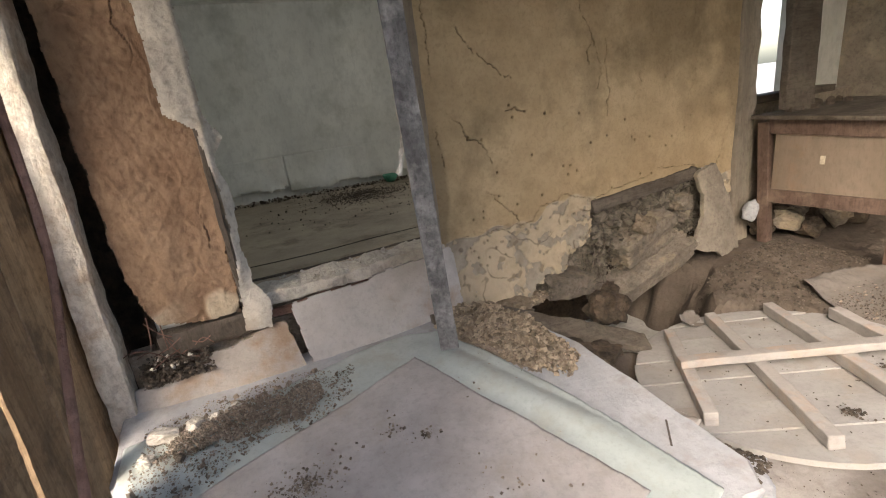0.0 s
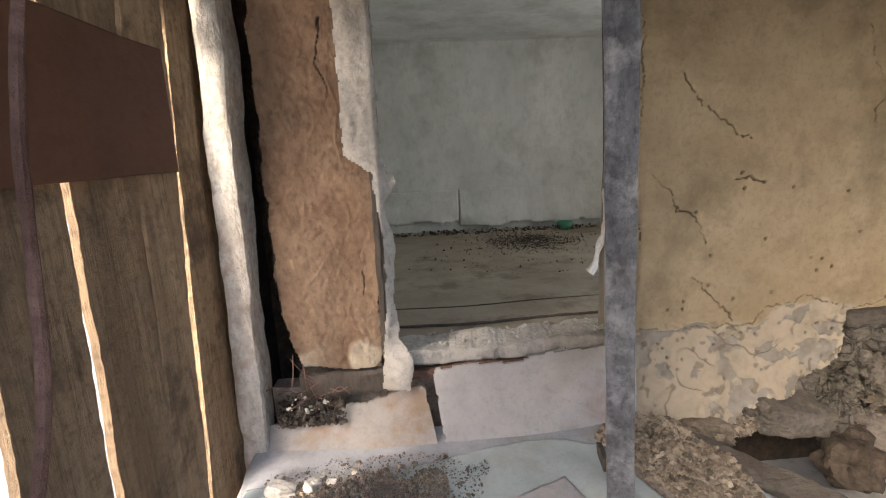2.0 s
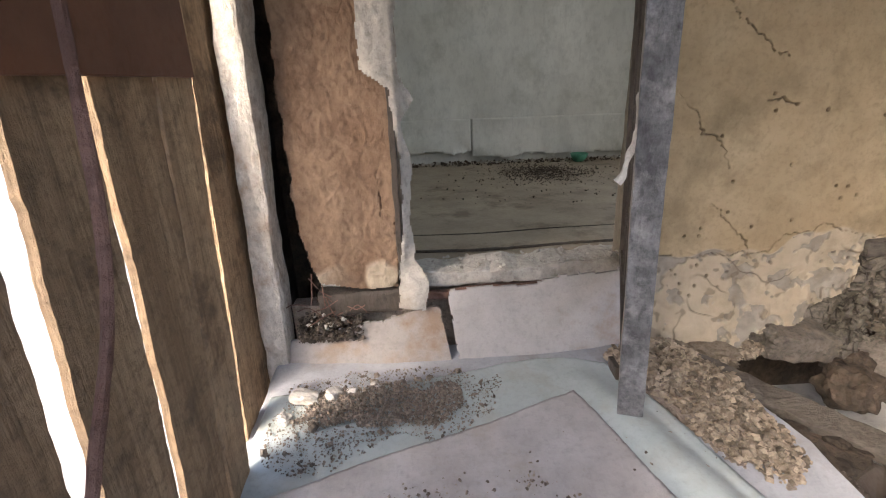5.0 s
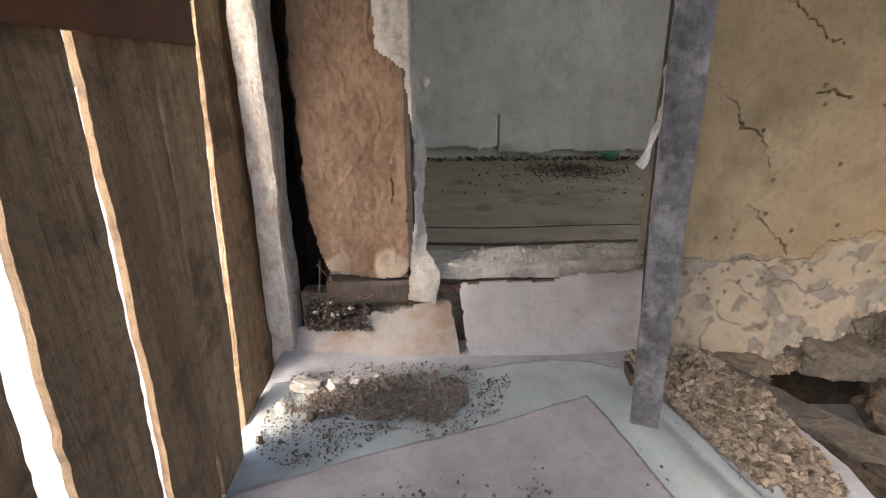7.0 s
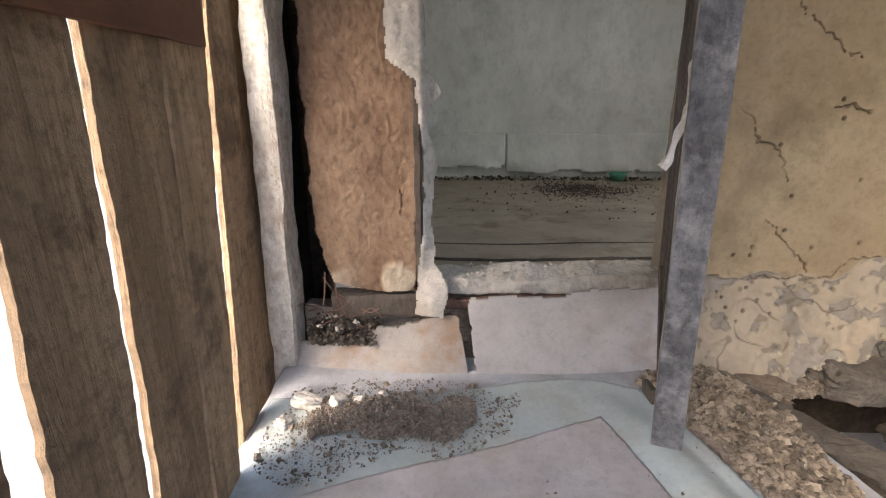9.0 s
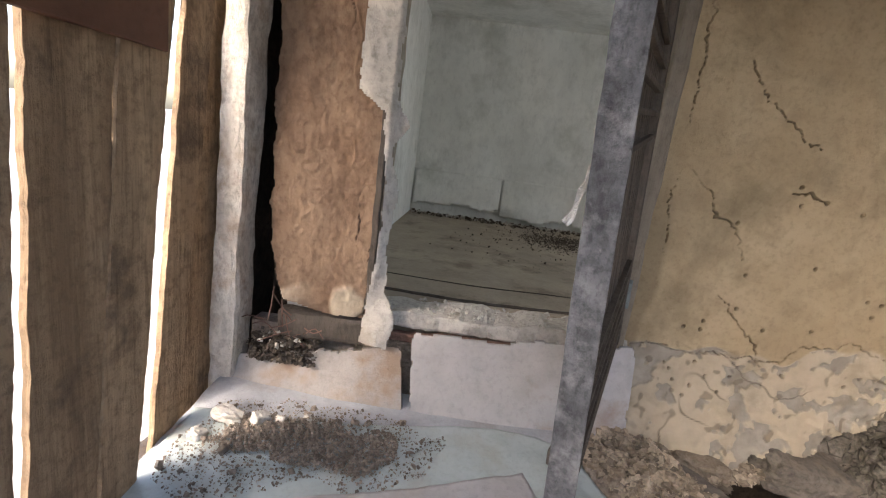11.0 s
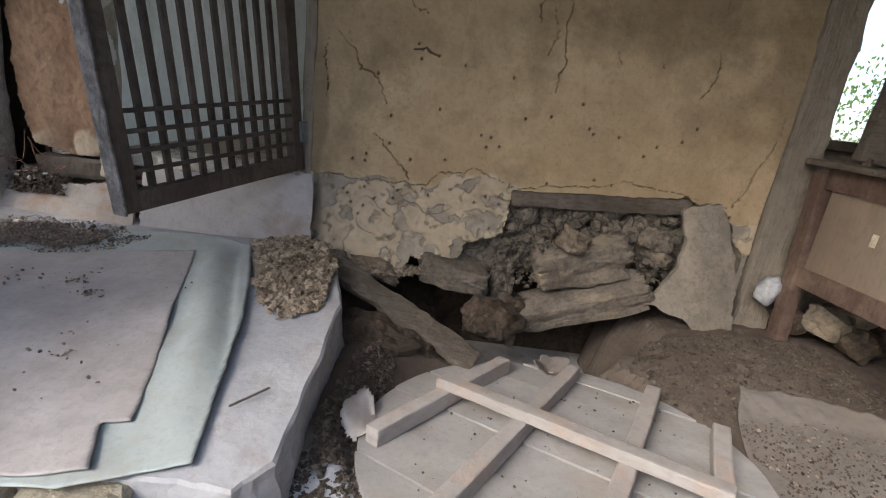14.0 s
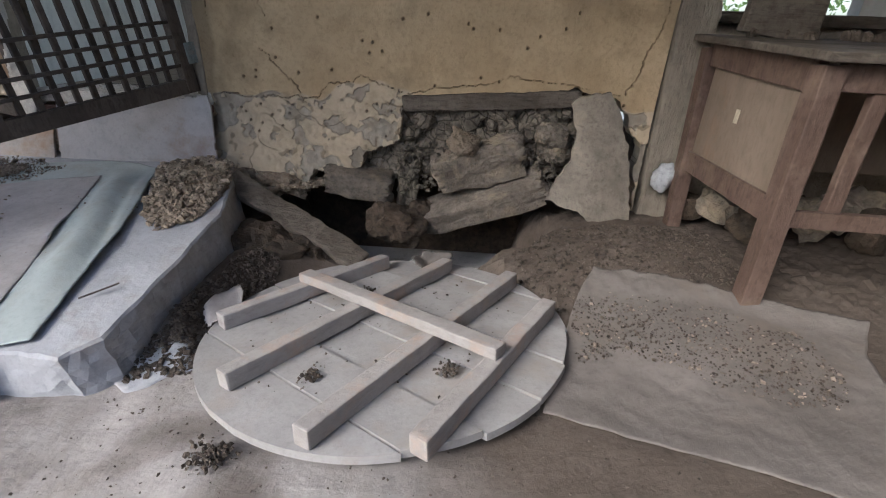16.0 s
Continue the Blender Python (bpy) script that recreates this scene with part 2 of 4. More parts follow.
def tube(points, radius, sides=8, seed=0, taper=1.0, rough=.0):
    bm = bmesh.new()
    rings = []
    P = [Vector(p) for p in points]
    for i, p in enumerate(P):
        d = (P[min(i + 1, len(P) - 1)] - P[max(i - 1, 0)]).normalized()
        a = d.orthogonal().normalized()
        b = d.cross(a)
        r = radius * (1 + (taper - 1) * i / (len(P) - 1))
        rings.append([bm.verts.new(p + (a * math.cos(k * math.tau / sides) + b * math.sin(k * math.tau / sides)) * r * (1 + wob(p, 40, rough, seed + k))) for k in range(sides)])
    for u, v in zip(rings, rings[1:]):
        for k in range(sides):
            bm.faces.new((u[k], u[(k + 1) % sides], v[(k + 1) % sides], v[k]))
    bm.faces.new(rings[0][::-1])
    bm.faces.new(rings[-1])
    return bm


def smooth_line(points, n):
    """n points on a soft curve through the given ones."""
    P = [Vector(p) for p in points]
    out = []
    for i in range(n):
        f = i / (n - 1) * (len(P) - 1)
        k = min(int(f), len(P) - 2)
        t = f - k
        a, b, c, d = P[max(k - 1, 0)], P[k], P[k + 1], P[min(k + 2, len(P) - 1)]
        out.append(.5 * (2 * b + (c - a) * t + (2 * a - 5 * b + 4 * c - d) * t * t + (3 * b - a - 3 * c + d) * t ** 3))
    return out


def inside(x, y, poly):
    hit = False
    for (x1, y1), (x2, y2) in zip(poly, poly[1:] + poly[:1]):
        if (y1 > y) != (y2 > y) and x < (x2 - x1) * (y - y1) / (y2 - y1) + x1:
            hit = not hit
    return hit


def shell(name, us, vs, keep, place, back, material, parent=None, label="", kind="", layer=None, grime=None, outline=None):
    """A plate over the cells (u, v) that keep() wants: place(u, v) gives its face, back(u, v) the way to its rear face; the rims are closed."""
    nu, nv = len(us), len(vs)
    cell = [[keep((us[i] + us[i + 1]) / 2, (vs[j] + vs[j + 1]) / 2) for j in range(nv - 1)] for i in range(nu - 1)]
    index, verts, lay, dirt, faces = {}, [], [], [], []

    rim = set()
    if outline:
        for i in range(nu):
            for j in range(nv):
                near = [0 <= a < nu - 1 and 0 <= b < nv - 1 and cell[a][b] for a in (i - 1, i) for b in (j - 1, j)]
                if any(near) and not all(near):
                    rim.add((i, j))

    def snapped(i, j):
        """The rim's corners move onto the outline, so that it runs smoothly."""
        u, v = us[i], vs[j]
        if (i, j) not in rim:
            return u, v
        best, spot = 9, (u, v)
        for (a, b), (c, d) in zip(outline, outline[1:] + outline[:1]):
            t = min(1, max(0, ((u - a) * (c - a) + (v - b) * (d - b)) / max(1e-9, (c - a) ** 2 + (d - b) ** 2)))
            q = (a + t * (c - a), b + t * (d - b))
            w = math.hypot(q[0] - u, q[1] - v)
            if w < best:
                best, spot = w, q
        return spot if best < 2.2 * (us[1] - us[0]) else (u, v)

    def vert(i, j, side):
        k = (i, j, side)
        if k not in index:
            p = Vector(place(*snapped(i, j)))
            if side:
                p = p + Vector(back(us[i], vs[j]))
            index[k] = len(verts)
            verts.append(p)
            lay.append(layer(us[i], vs[j]) if layer else 0)
            dirt.append(grime(us[i], vs[j]) if grime and not side else 0)
        return index[k]
    for i in range(nu - 1):
        for j in range(nv - 1):
            if not cell[i][j]:
                continue
            c = ((i, j), (i + 1, j), (i + 1, j + 1), (i, j + 1))
            faces.append([vert(*q, 0) for q in c])
            faces.append([vert(*q, 1) for q in c[::-1]])
            for (a, b), (di, dj) in zip(zip(c, c[1:] + c[:1]), ((0, -1), (1, 0), (0, 1), (-1, 0))):
                k, l = i + di, j + dj
                if not (0 <= k < nu - 1 and 0 <= l < nv - 1 and cell[k][l]):
                    faces.append([vert(*b, 0), vert(*a, 0), vert(*a, 1), vert(*b, 1)])
    me = bpy.data.meshes.new(name)
    me.from_pydata(verts, [], faces)
    me.update()
    if layer:
        at = me.attributes.new("layer", 'FLOAT', 'POINT')
        at.data.foreach_set("value", lay)
    if grime:
        at = me.attributes.new("grime", 'FLOAT', 'POINT')
        at.data.foreach_set("value", dirt)
    return link(name, me, material, parent, label, kind)


def steps(a, b, d):
    n = max(1, round((b - a) / d))
    return [a + (b - a) * i / n for i in range(n + 1)]


def ease(a, b, x):
    t = min(1, max(0, (x - a) / (b - a)))
    return t * t * (3 - 2 * t)


def fuzz(x, y, sc, seed=0.0):
    return noise.noise(Vector((x * sc + seed, y * sc - seed, seed * 2.3)))


def wall_box(name, lo, hi, material, kind="structure", label=""):
    lo, hi = Vector(lo), Vector(hi)
    return part(name, block(hi - lo, Matrix.Translation((lo + hi) / 2), 0), material, kind=kind, label=label)


def crumbs(name, count, spot, size, material, label, category, parent=None, seed=1, lift=.3):
    """Loose bits strewn over a patch: spot(rng) gives a place on the surface."""
    rng = random.Random(seed)
    verts, faces = [], []
    base = [(-.5, -.5, -.4), (.5, -.45, -.4), (.45, .5, -.4), (-.5, .5, -.4), (-.3, -.35, .4), (.35, -.25, .35), (.25, .35, .45), (-.35, .3, .3)]
    quads = [(0, 3, 2, 1), (4, 5, 6, 7), (0, 1, 5, 4), (1, 2, 6, 5), (2, 3, 7, 6), (3, 0, 4, 7)]
    for _ in range(count):
        p = Vector(spot(rng))
        s = size[0] + (size[1] - size[0]) * rng.random() ** 2.5
        m = Euler((rng.uniform(-.8, .8), rng.uniform(-.8, .8), rng.uniform(0, 6.3))).to_matrix()
        n = len(verts)
        sc = (rng.uniform(.7, 1.5), rng.uniform(.6, 1.1), rng.uniform(.4, .9))
        for b in base:
            q = Vector([b[k] * sc[k] * s * rng.uniform(.75, 1.2) for k in range(3)])
            verts.append(p + m @ q + Vector((0, 0, s * lift)))
        faces += [[n + k for k in f] for f in quads]
    me = bpy.data.meshes.new(name)
    me.from_pydata(verts, [], faces)
    me.update()
    ob = link(name, me, material, parent, label, "stuff")
    ob["category"] = category
    return ob


# ---- ground and floor ----
def pit(x, y):
    return ease(-.42, -.18, x) * (1 - ease(.86, 1.08, x + .1 * fuzz(x, y, 6, 4))) * ease(-.52, -.30, y + .10 * fuzz(x, y, 5, 2) - .10 * ease(.5, 1, x))


def floor_z(x, y):
    z = .075 * ease(.5, 1.7, x) + .045 * math.exp(-((x - 1.35) / .4) ** 2 - ((y + .35) / .35) ** 2)
    z += .07 * math.exp(-((x + .24) / .11) ** 2) * ease(-1.35, -1.0, y) * ease(.1, -.3, y)
    z += .05 * math.exp(-((y + 1.66) / .24) ** 2) * ease(-.3, .15, x)
    z += .004 * fuzz(x, y, 8) + .003 * fuzz(x, y, 25, 1)
    rough_ = max(ease(-.75, -.55, y), ease(.95, 1.15, x) * ease(-.9, -.7, y))
    z += rough_ * (.012 * fuzz(x, y, 14, 7) + .006 * fuzz(x, y, 40, 5))
    z -= .6 * pit(x, y)
    d = math.hypot(x - .411, y + 1.018)
    if d < .75:
        z = min(z, .002 + .048 * (x - .411) - .11 * (y + 1.018) + 1.2 * max(0, d - .60))
    return z


def floor_layer(x, y):
    pale = ease(-1.0, -1.3, y + .12 * fuzz(x, y, 4, 9)) * ease(.85, .35, x + .25 * fuzz(x, y, 3, 8))
    return max(0, min(1, pale * (.75 + .5 * fuzz(x, y, 7, 3))))


shell("floor", steps(-2.3, 3.2, .025), steps(-3.4, .45, .025), lambda x, y: True, lambda x, y: (x, y, floor_z(x, y)), lambda x, y: (0, 0, -.1),
      EARTH, kind="structure", label="earthen floor with worn cement and dirt", layer=floor_layer)
gb = bmesh.new()
bmesh.ops.create_grid(gb, x_segments=40, y_segments=40, size=400)
part("ground", gb, YARD, kind="structure", label="pale bare yard with patches of weeds").location = (0, 0, -.42)

# ---- ochre clay wall with its fallen foot ----
HOLE = [(-.70, -.6), (-.70, .20), (-.55, .21), (-.40, .19), (-.18, .16), (-.13, .24), (.02, .235), (.10, .26), (.13, .33), (.22, .355), (.30, .40), (.315, .60), (.60, .625), (1.14, .68),
        (1.24, .655), (1.33, .64), (1.40, .52), (1.46, .43), (1.49, .2), (1.52, -.6)]
CRACKS = [[(-.53, 1.19), (-.46, 1.13), (-.43, 1.06), (-.36, 1.03), (-.32, .97), (-.30, .92)],
          [(-.36, .79), (-.31, .74), (-.26, .70), (-.20, .63), (-.16, .56)],
          [(-.60, .585), (-.44, .575), (-.22, .58), (-.09, .585), (-.04, .64), (.06, .66), (.11, .69), (.22, .66), (.31, .62)],
          [(.34, .625), (.48, .645), (.58, .665), (.73, .685), (.82, .72), (.95, .70), (1.15, .685), (1.25, .67), (1.33, .65)],
          [(.43, 1.45), (.43, 1.29), (.445, 1.19), (.42, 1.07)],
          [(-.60, 1.75), (-.59, 1.51), (-.595, 1.34), (-.57, 1.23), (-.60, 1.11), (-.57, .92)],
          [(-.57, 1.23), (-.53, 1.19)],
          [(-.45, 1.55), (-.36, 1.44), (-.26, 1.37), (-.22, 1.33), (-.16, 1.31)],
          [(1.36, .66), (1.40, .80), (1.45, .95), (1.46, 1.1)],
          [(-.10, 1.15), (-.16, 1.17), (-.20, 1.165)], [(.60, 1.30), (.67, 1.26), (.70, 1.21)],
          [(.24, 1.70), (.27, 1.60), (.35, 1.45), (.40, 1.32), (.37, 1.21)], [(.35, 1.45), (.30, 1.40), (.31, 1.33)], [(1.10, 1.60), (1.07, 1.40), (1.12, 1.25), (1.08, 1.12)]]
NAILS = [(-.10, 1.15), (-.07, .93), (.13, .84), (.16, .79), (.22, .80), (.43, .96), (.61, .93), (.75, .91), (.88, .84), (.93, .89), (1.09, .99), (-.18, .69), (-.02, .71),
         (-.19, .63), (-.38, .54), (-.44, .46), (-.38, .45), (-.28, .44), (-.33, .49), (-.46, .5), (-.4, .41)]

rngn = random.Random(12)
NAILS += [(rngn.uniform(-.5, 1.4), rngn.uniform(.60, 1.25) if k % 2 else rngn.uniform(.40, .72)) for k in range(34)]


def seg_dist(x, z, line):
    best = 9
    for (a, b), (c, d) in zip(line, line[1:]):
        dx, dz = c - a, d - b
        t = min(1, max(0, ((x - a) * dx + (z - b) * dz) / (dx * dx + dz * dz)))
        best = min(best, math.hypot(x - a - t * dx, z - b - t * dz))
    return best


BOUNDS = [(min(p[0] for p in c) - .05, max(p[0] for p in c) + .05, min(p[1] for p in c) - .05, max(p[1] for p in c) + .05) for c in CRACKS]


def skin(x, z):
    """1 where the ochre coat has come off, near the wall's foot."""
    edge = .585 + .03 * fuzz(x, z, 9, 2) + .08 * ease(-.1, .1, x) * ease(.45, .2, x)
    low = ease(edge + .008, edge - .008, z)
    patch = ease(.04, .16, fuzz(x, z * 1.4, 7, 11) + .55 * fuzz(x, z, 17, 4) + .35 * fuzz(x, z, 43, 6))
    return low * (.30 + .08 * fuzz(x, z, 12, 3) + .62 * patch)


def fissure(x, z):
    """1 in a crack or a nail hole of the wall."""
    jx, jz = x + .014 * fuzz(x, z, 15, 8) + .010 * fuzz(x, z, 48, 3), z + .014 * fuzz(x, z, 15, 9) + .010 * fuzz(x, z, 48, 4)
    deep = 0
    for line, (a, b, c, d) in zip(CRACKS, BOUNDS):
        if a < x < b and c < z < d:
            w = .0002 + .0022 * max(0, .1 + fuzz(x, z, 9, 5))
            deep = max(deep, ease(-.5, .1, fuzz(x, z, 6, 21)) * ease(w + .0015, w * .5, seg_dist(jx, jz, line)))
    for a, b in NAILS:
        if abs(x - a) < .012 and abs(z - b) < .012:
            deep = max(deep, ease(.0065, .003, math.hypot(x - a, (z - b) * .8)))
    return deep


def wall_y(x, z):
    y = .012 * fuzz(x, z, 1.7) + .004 * fuzz(x, z, 7, 3) + .0015 * fuzz(x, z, 30, 5)
    y += .014 * max(0, skin(x, z) - .38) + ease(.62, .50, z) * (.013 * fuzz(x, z, 14, 6) + .006 * fuzz(x, z, 40, 2) - .004)
    y -= .05 * ease(.5, .2, z) * ease(.3, -.1, x)
    return y + .014 * fissure(x, z)


def wall_grime(x, z):
    edge = max(0, skin(x, z) - .38) * 1.6
    rim = 4 * edge * (1 - edge) * ease(-.1, .2, fuzz(x, z, 13, 7))
    low = ease(.61, .57, z)
    web = ease(.035, .0, abs(fuzz(x + .02 * fuzz(x, z, 22, 5), z, 6.5, 17))) * ease(-.05, .25, fuzz(x, z, 5, 23)) * low
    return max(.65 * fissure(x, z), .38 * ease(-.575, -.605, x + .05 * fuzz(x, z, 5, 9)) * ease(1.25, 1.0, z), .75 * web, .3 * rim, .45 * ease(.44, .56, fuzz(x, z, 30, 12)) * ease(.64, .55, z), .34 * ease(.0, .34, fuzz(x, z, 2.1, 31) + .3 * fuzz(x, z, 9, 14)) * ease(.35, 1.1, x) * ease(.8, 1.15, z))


def wall_keep(x, z):
    jx, jz = x + .018 * fuzz(x, z, 14, 3) + .010 * fuzz(x, z, 40, 4), z + .018 * fuzz(x, z, 14, 6) + .010 * fuzz(x, z, 40, 2)
    return not inside(jx, jz, HOLE)


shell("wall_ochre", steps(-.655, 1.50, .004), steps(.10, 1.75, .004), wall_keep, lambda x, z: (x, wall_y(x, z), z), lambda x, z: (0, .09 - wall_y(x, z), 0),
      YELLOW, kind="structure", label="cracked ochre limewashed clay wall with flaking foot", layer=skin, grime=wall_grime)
shell("wall_ochre_upper", steps(-.655, 1.50, .03), steps(1.75, 2.4, .03), lambda x, z: True, lambda x, z: (x, .012 * fuzz(x, z, 1.7), z), lambda x, z: (0, .09, 0),
      YELLOW, kind="structure", label="ochre limewashed clay wall under the eaves", layer=lambda x, z: 0)

# rough clay core under the tie beam, and the flue behind
shell("wall_core", steps(.10, 1.30, .012), steps(.16, .68, .012), lambda x, z: z > .2 + .1 * fuzz(x, z, 5, 3) + .08 * (x - .6),
      lambda x, z: (x, .085 - .035 * abs(fuzz(x, z, 13, 3)) - .02 * abs(fuzz(x, z, 30, 4)), z), lambda x, z: (0, .12, 0), CORE, kind="structure", label="crumbling clay and stone core of the wall")
# Flue boxes are coloured near-black to deepen the shade in the breach.
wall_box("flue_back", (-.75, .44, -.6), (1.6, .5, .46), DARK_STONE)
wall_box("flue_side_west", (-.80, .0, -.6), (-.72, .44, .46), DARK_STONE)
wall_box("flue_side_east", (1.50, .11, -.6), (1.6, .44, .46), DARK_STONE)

beam = part("tie_beam", bar((.315, .035, .572), (1.15, .035, .636), .10, .075, .012, 24, .010, 3), GREY_WOOD)
tagged(beam, "weathered grey timber tie beam bared in the clay wall", "beam")

# corner post beside the wall
cp = part("corner_post", block((.17, .17, 2.5), Matrix.Translation((1.585, .065, 1.2)) @ pose(0, 0, 0, 0, -1.2, 0), .02, 40, .012, 9), VERT_WOOD)
tagged(cp, "thick weathered grey timber post at the wall end", "post")

# plaster flap hanging off the foot of the wall
FLAP = [(1.10, .62), (1.16, .655), (1.27, .67), (1.33, .60), (1.41, .36), (1.43, .22), (1.46, .09), (1.38, .075), (1.27, .06), (1.19, .13), (1.02, .17), (1.08, .27), (1.13, .36), (1.14, .5)]
flap = shell("plaster_flap", steps(1.0, 1.48, .007), steps(.03, .70, .007), lambda x, z: inside(x, z, FLAP),
             lambda x, z: (x + .012 * fuzz(x, z, 25, 2), -.02 - .30 * max(0, .66 - z) * .6 - .03 * math.sin((x - 1.0) * 7) + .012 * fuzz(x, z, 7, 3) + .004 * fuzz(x, z, 25, 3), z + .012 * fuzz(x, z, 25, 7)), lambda x, z: (.004, .03, 0), GREY_PLASTER, outline=FLAP)
tagged(flap, "loose grey plaster flap leaning off the wall foot", "plaster")

# ---- stones in the breach ----
def stone(name, at, size, turn, seed, material=STONE, label="rough grey field stone fallen from the wall", flat=.6, rough=.3, detail=4):
    ob = part(name, rock(size, seed, detail, rough, flat), material, smooth=False)
    ob.matrix_world = pose(*at, *turn)
    return tagged(ob, label, "stone", "stones of the broken wall")


stone("stone", (.09, .0, .175), (.42, .24, .16), (8, 12, 4), 1, label="flat pale stone propped under the plaster", flat=.85, rough=.16)
stone("stone", (.70, .02, .31), (.56, .26, .24), (10, -17, 3), 2, label="long mossy stone block lodged in the breach", flat=.9, rough=.15)
stone("stone", (.74, -.02, .11), (.80, .24, .16), (18, -22, -4), 3, label="long slanting stone slab over the dark flue", flat=.9, rough=.13)
stone("stone", (.62, -.10, .425), (.15, .12, .12), (5, 20, 30), 4, CRUMB, "small yellow clay lump on a stone")
stone("stone", (1.04, .02, .46), (.16, .14, .12), (0, 10, 10), 5)
stone("stone", (1.08, .03, .37), (.13, .12, .10), (0, -10, 40), 6)
stone("stone", (.345, .03, .17), (.11, .12, .30), (4, 5, 10), 7, CORE, "crumbling clay plug between the stones", rough=.5)
stone("stone", (.42, .02, .02), (.22, .2, .14), (0, 10, 20), 8, DARK_STONE)
stone("stone", (-.52, -.04, .17), (.20, .2, .14), (0, 0, 10), 9, CRUMB, "clay lump at the wall foot")
stone("stone", (-.30, -.03, .16), (.26, .2, .12), (0, 6, 0), 10, CRUMB, "broken clay and straw at the wall foot", rough=.5)
stone("stone", (.30, -.13, .0), (.30, .22, .22), (0, 20, 20), 11, DARK_STONE, "dark rounded stone at the flue mouth")
stone("stone", (-.22, -.50, -.02), (.36, .30, .26), (0, 10, 15), 12, DARK_STONE, "brown sooty boulder beside the step", flat=.3)
stone("stone", (-.02, -.42, -.04), (.26, .2, .2), (10, 10, 60), 13, DARK_STONE)
rngc = random.Random(8)
for k in range(34):
    x = rngc.uniform(.34, 1.12)
    z = rngc.uniform(.40, .57) + .08 * (x - .6)
    stone("clay_lump", (x, .055, z), [rngc.uniform(.05, .13) for _ in range(3)], [rngc.uniform(-30, 30) for _ in range(3)], 20 + k, CORE, "cracked grey clay lump in the wall core", detail=2)
log = part("broken_board", bar((-.47, -.25, .235), (.20, -.50, -.03), .115, .045, .012, 30, .014, 5, up=(.2, -.5, 1)), GREY_WOOD)
tagged(log, "rough broken grey board lying over the stones", "board")

# ---- raised step with its vinyl sheets ----
def top_z(y):
    return .245 + .10 * (y + .35)


STEP_EDGE = [(-2.06, -.06), (-.60, -.06), (-.42, -.30), (-.33, -.62), (-.305, -1.33), (-.37, -1.405), (-.60, -1.41), (-2.06, -1.45)]
platform = thing("raised_step", "whitewashed concrete step with broken front edge", "step", at=(-1.1, -.7, 0))
pv = bmesh.new()
ring_t = [pv.verts.new((x + 1.1, y + .7, top_z(y) - .004)) for x, y in STEP_EDGE]
ring_b = [pv.verts.new((x + 1.1 + (.03 if x > -1 else 0), y + .7, -.05)) for x, y in STEP_EDGE]
pv.faces.new(ring_t[::-1])
pv.faces.new(ring_b)
for k in range(len(ring_t)):
    l = (k + 1) % len(ring_t)
    pv.faces.new((ring_t[k], ring_t[l], ring_b[l], ring_b[k]))
bmesh.ops.recalc_face_normals(pv, faces=pv.faces[:])
bmesh.ops.bevel(pv, geom=[e for e in pv.edges if all(v.co.z > .05 for v in e.verts)], offset=.007, segments=1, affect='EDGES')
bmesh.ops.triangulate(pv, faces=pv.faces[:])
for _ in range(5):
    bmesh.ops.subdivide_edges(pv, edges=[e for e in pv.edges if e.calc_length() > .045], cuts=1)
    bmesh.ops.triangulate(pv, faces=pv.faces[:])
for v in pv.verts:
    q = v.co.copy()
    v.co += Vector((wob(q, 6, .012) + wob(q, 25, .008, 2), wob(q, 6, .012, 4) + wob(q, 25, .008, 6), wob(q, 9, .004, 7)))
part("body", pv, CONCRETE, platform)
for k, (x, w, h, mat) in enumerate(((-.675, .22, .13, STEP_STONE), (-.90, .22, .12, STEP_STONE), (-1.16, .24, .12, STONE), (-1.42, .26, .12, STEP_STONE), (-1.70, .28, .12, STONE))):
    fs = part("front_stone", rock((w * 1.1, .12, h * 1.25), 60 + k, 3, .16, .8), mat, platform, "rough yellowish stone in the front of the step", smooth=False)
    fs.location = (x + 1.1, -1.435 + .7 - .012 * (x < -1), .055)

MINT_EDGE = [(-2.03, -.32), (-1.60, -.29), (-1.36, -.255), (-1.20, -.215), (-1.05, -.195), (-.92, -.20), (-.815, -.24), (-.70, -.52), (-.595, -.84), (-.545, -1.05), (-.47, -1.37), (-.69, -1.46), (-1.0, -1.48), (-2.03, -1.52)]
MARB_EDGE = [(-2.02, -.77), (-1.70, -.64), (-1.25, -.49), (-.98, -.385), (-.905, -.58), (-.84, -.78), (-.72, -1.08), (-.65, -1.285), (-.71, -1.30), (-.65, -1.42), (-.75, -1.45), (-1.2, -1.50), (-2.02, -1.55)]


def sheet(name, poly, lift, material, label, d=.008, fray=.004, seed=0, roll=None, thick=.003, zf=None):
    xs, ys = [p[0] for p in poly], [p[1] for p in poly]
    zf = zf or (lambda x, y: top_z(y))
    ob = shell(name, steps(min(xs), max(xs), d), steps(min(ys), max(ys), d),
               lambda x, y: inside(x, y, poly),
               lambda x, y: (x + fray * fuzz(x, y, 22, seed), y + fray * fuzz(x, y, 22, seed + 2), zf(x, y) + lift + (roll(x, y) if roll else 0) + .003 * fuzz(x, y, 4, seed + 1) + .0012 * fuzz(x, y, 14, seed)),
               lambda x, y: (0, 0, -thick), material, outline=poly)
    for f in ob.data.polygons:
        f.use_smooth = True
    return tagged(ob, label, "floor sheet")


def mint_edge_x(y):
    return -.815 + .345 * ease(-.2, -1.4, y) ** .85


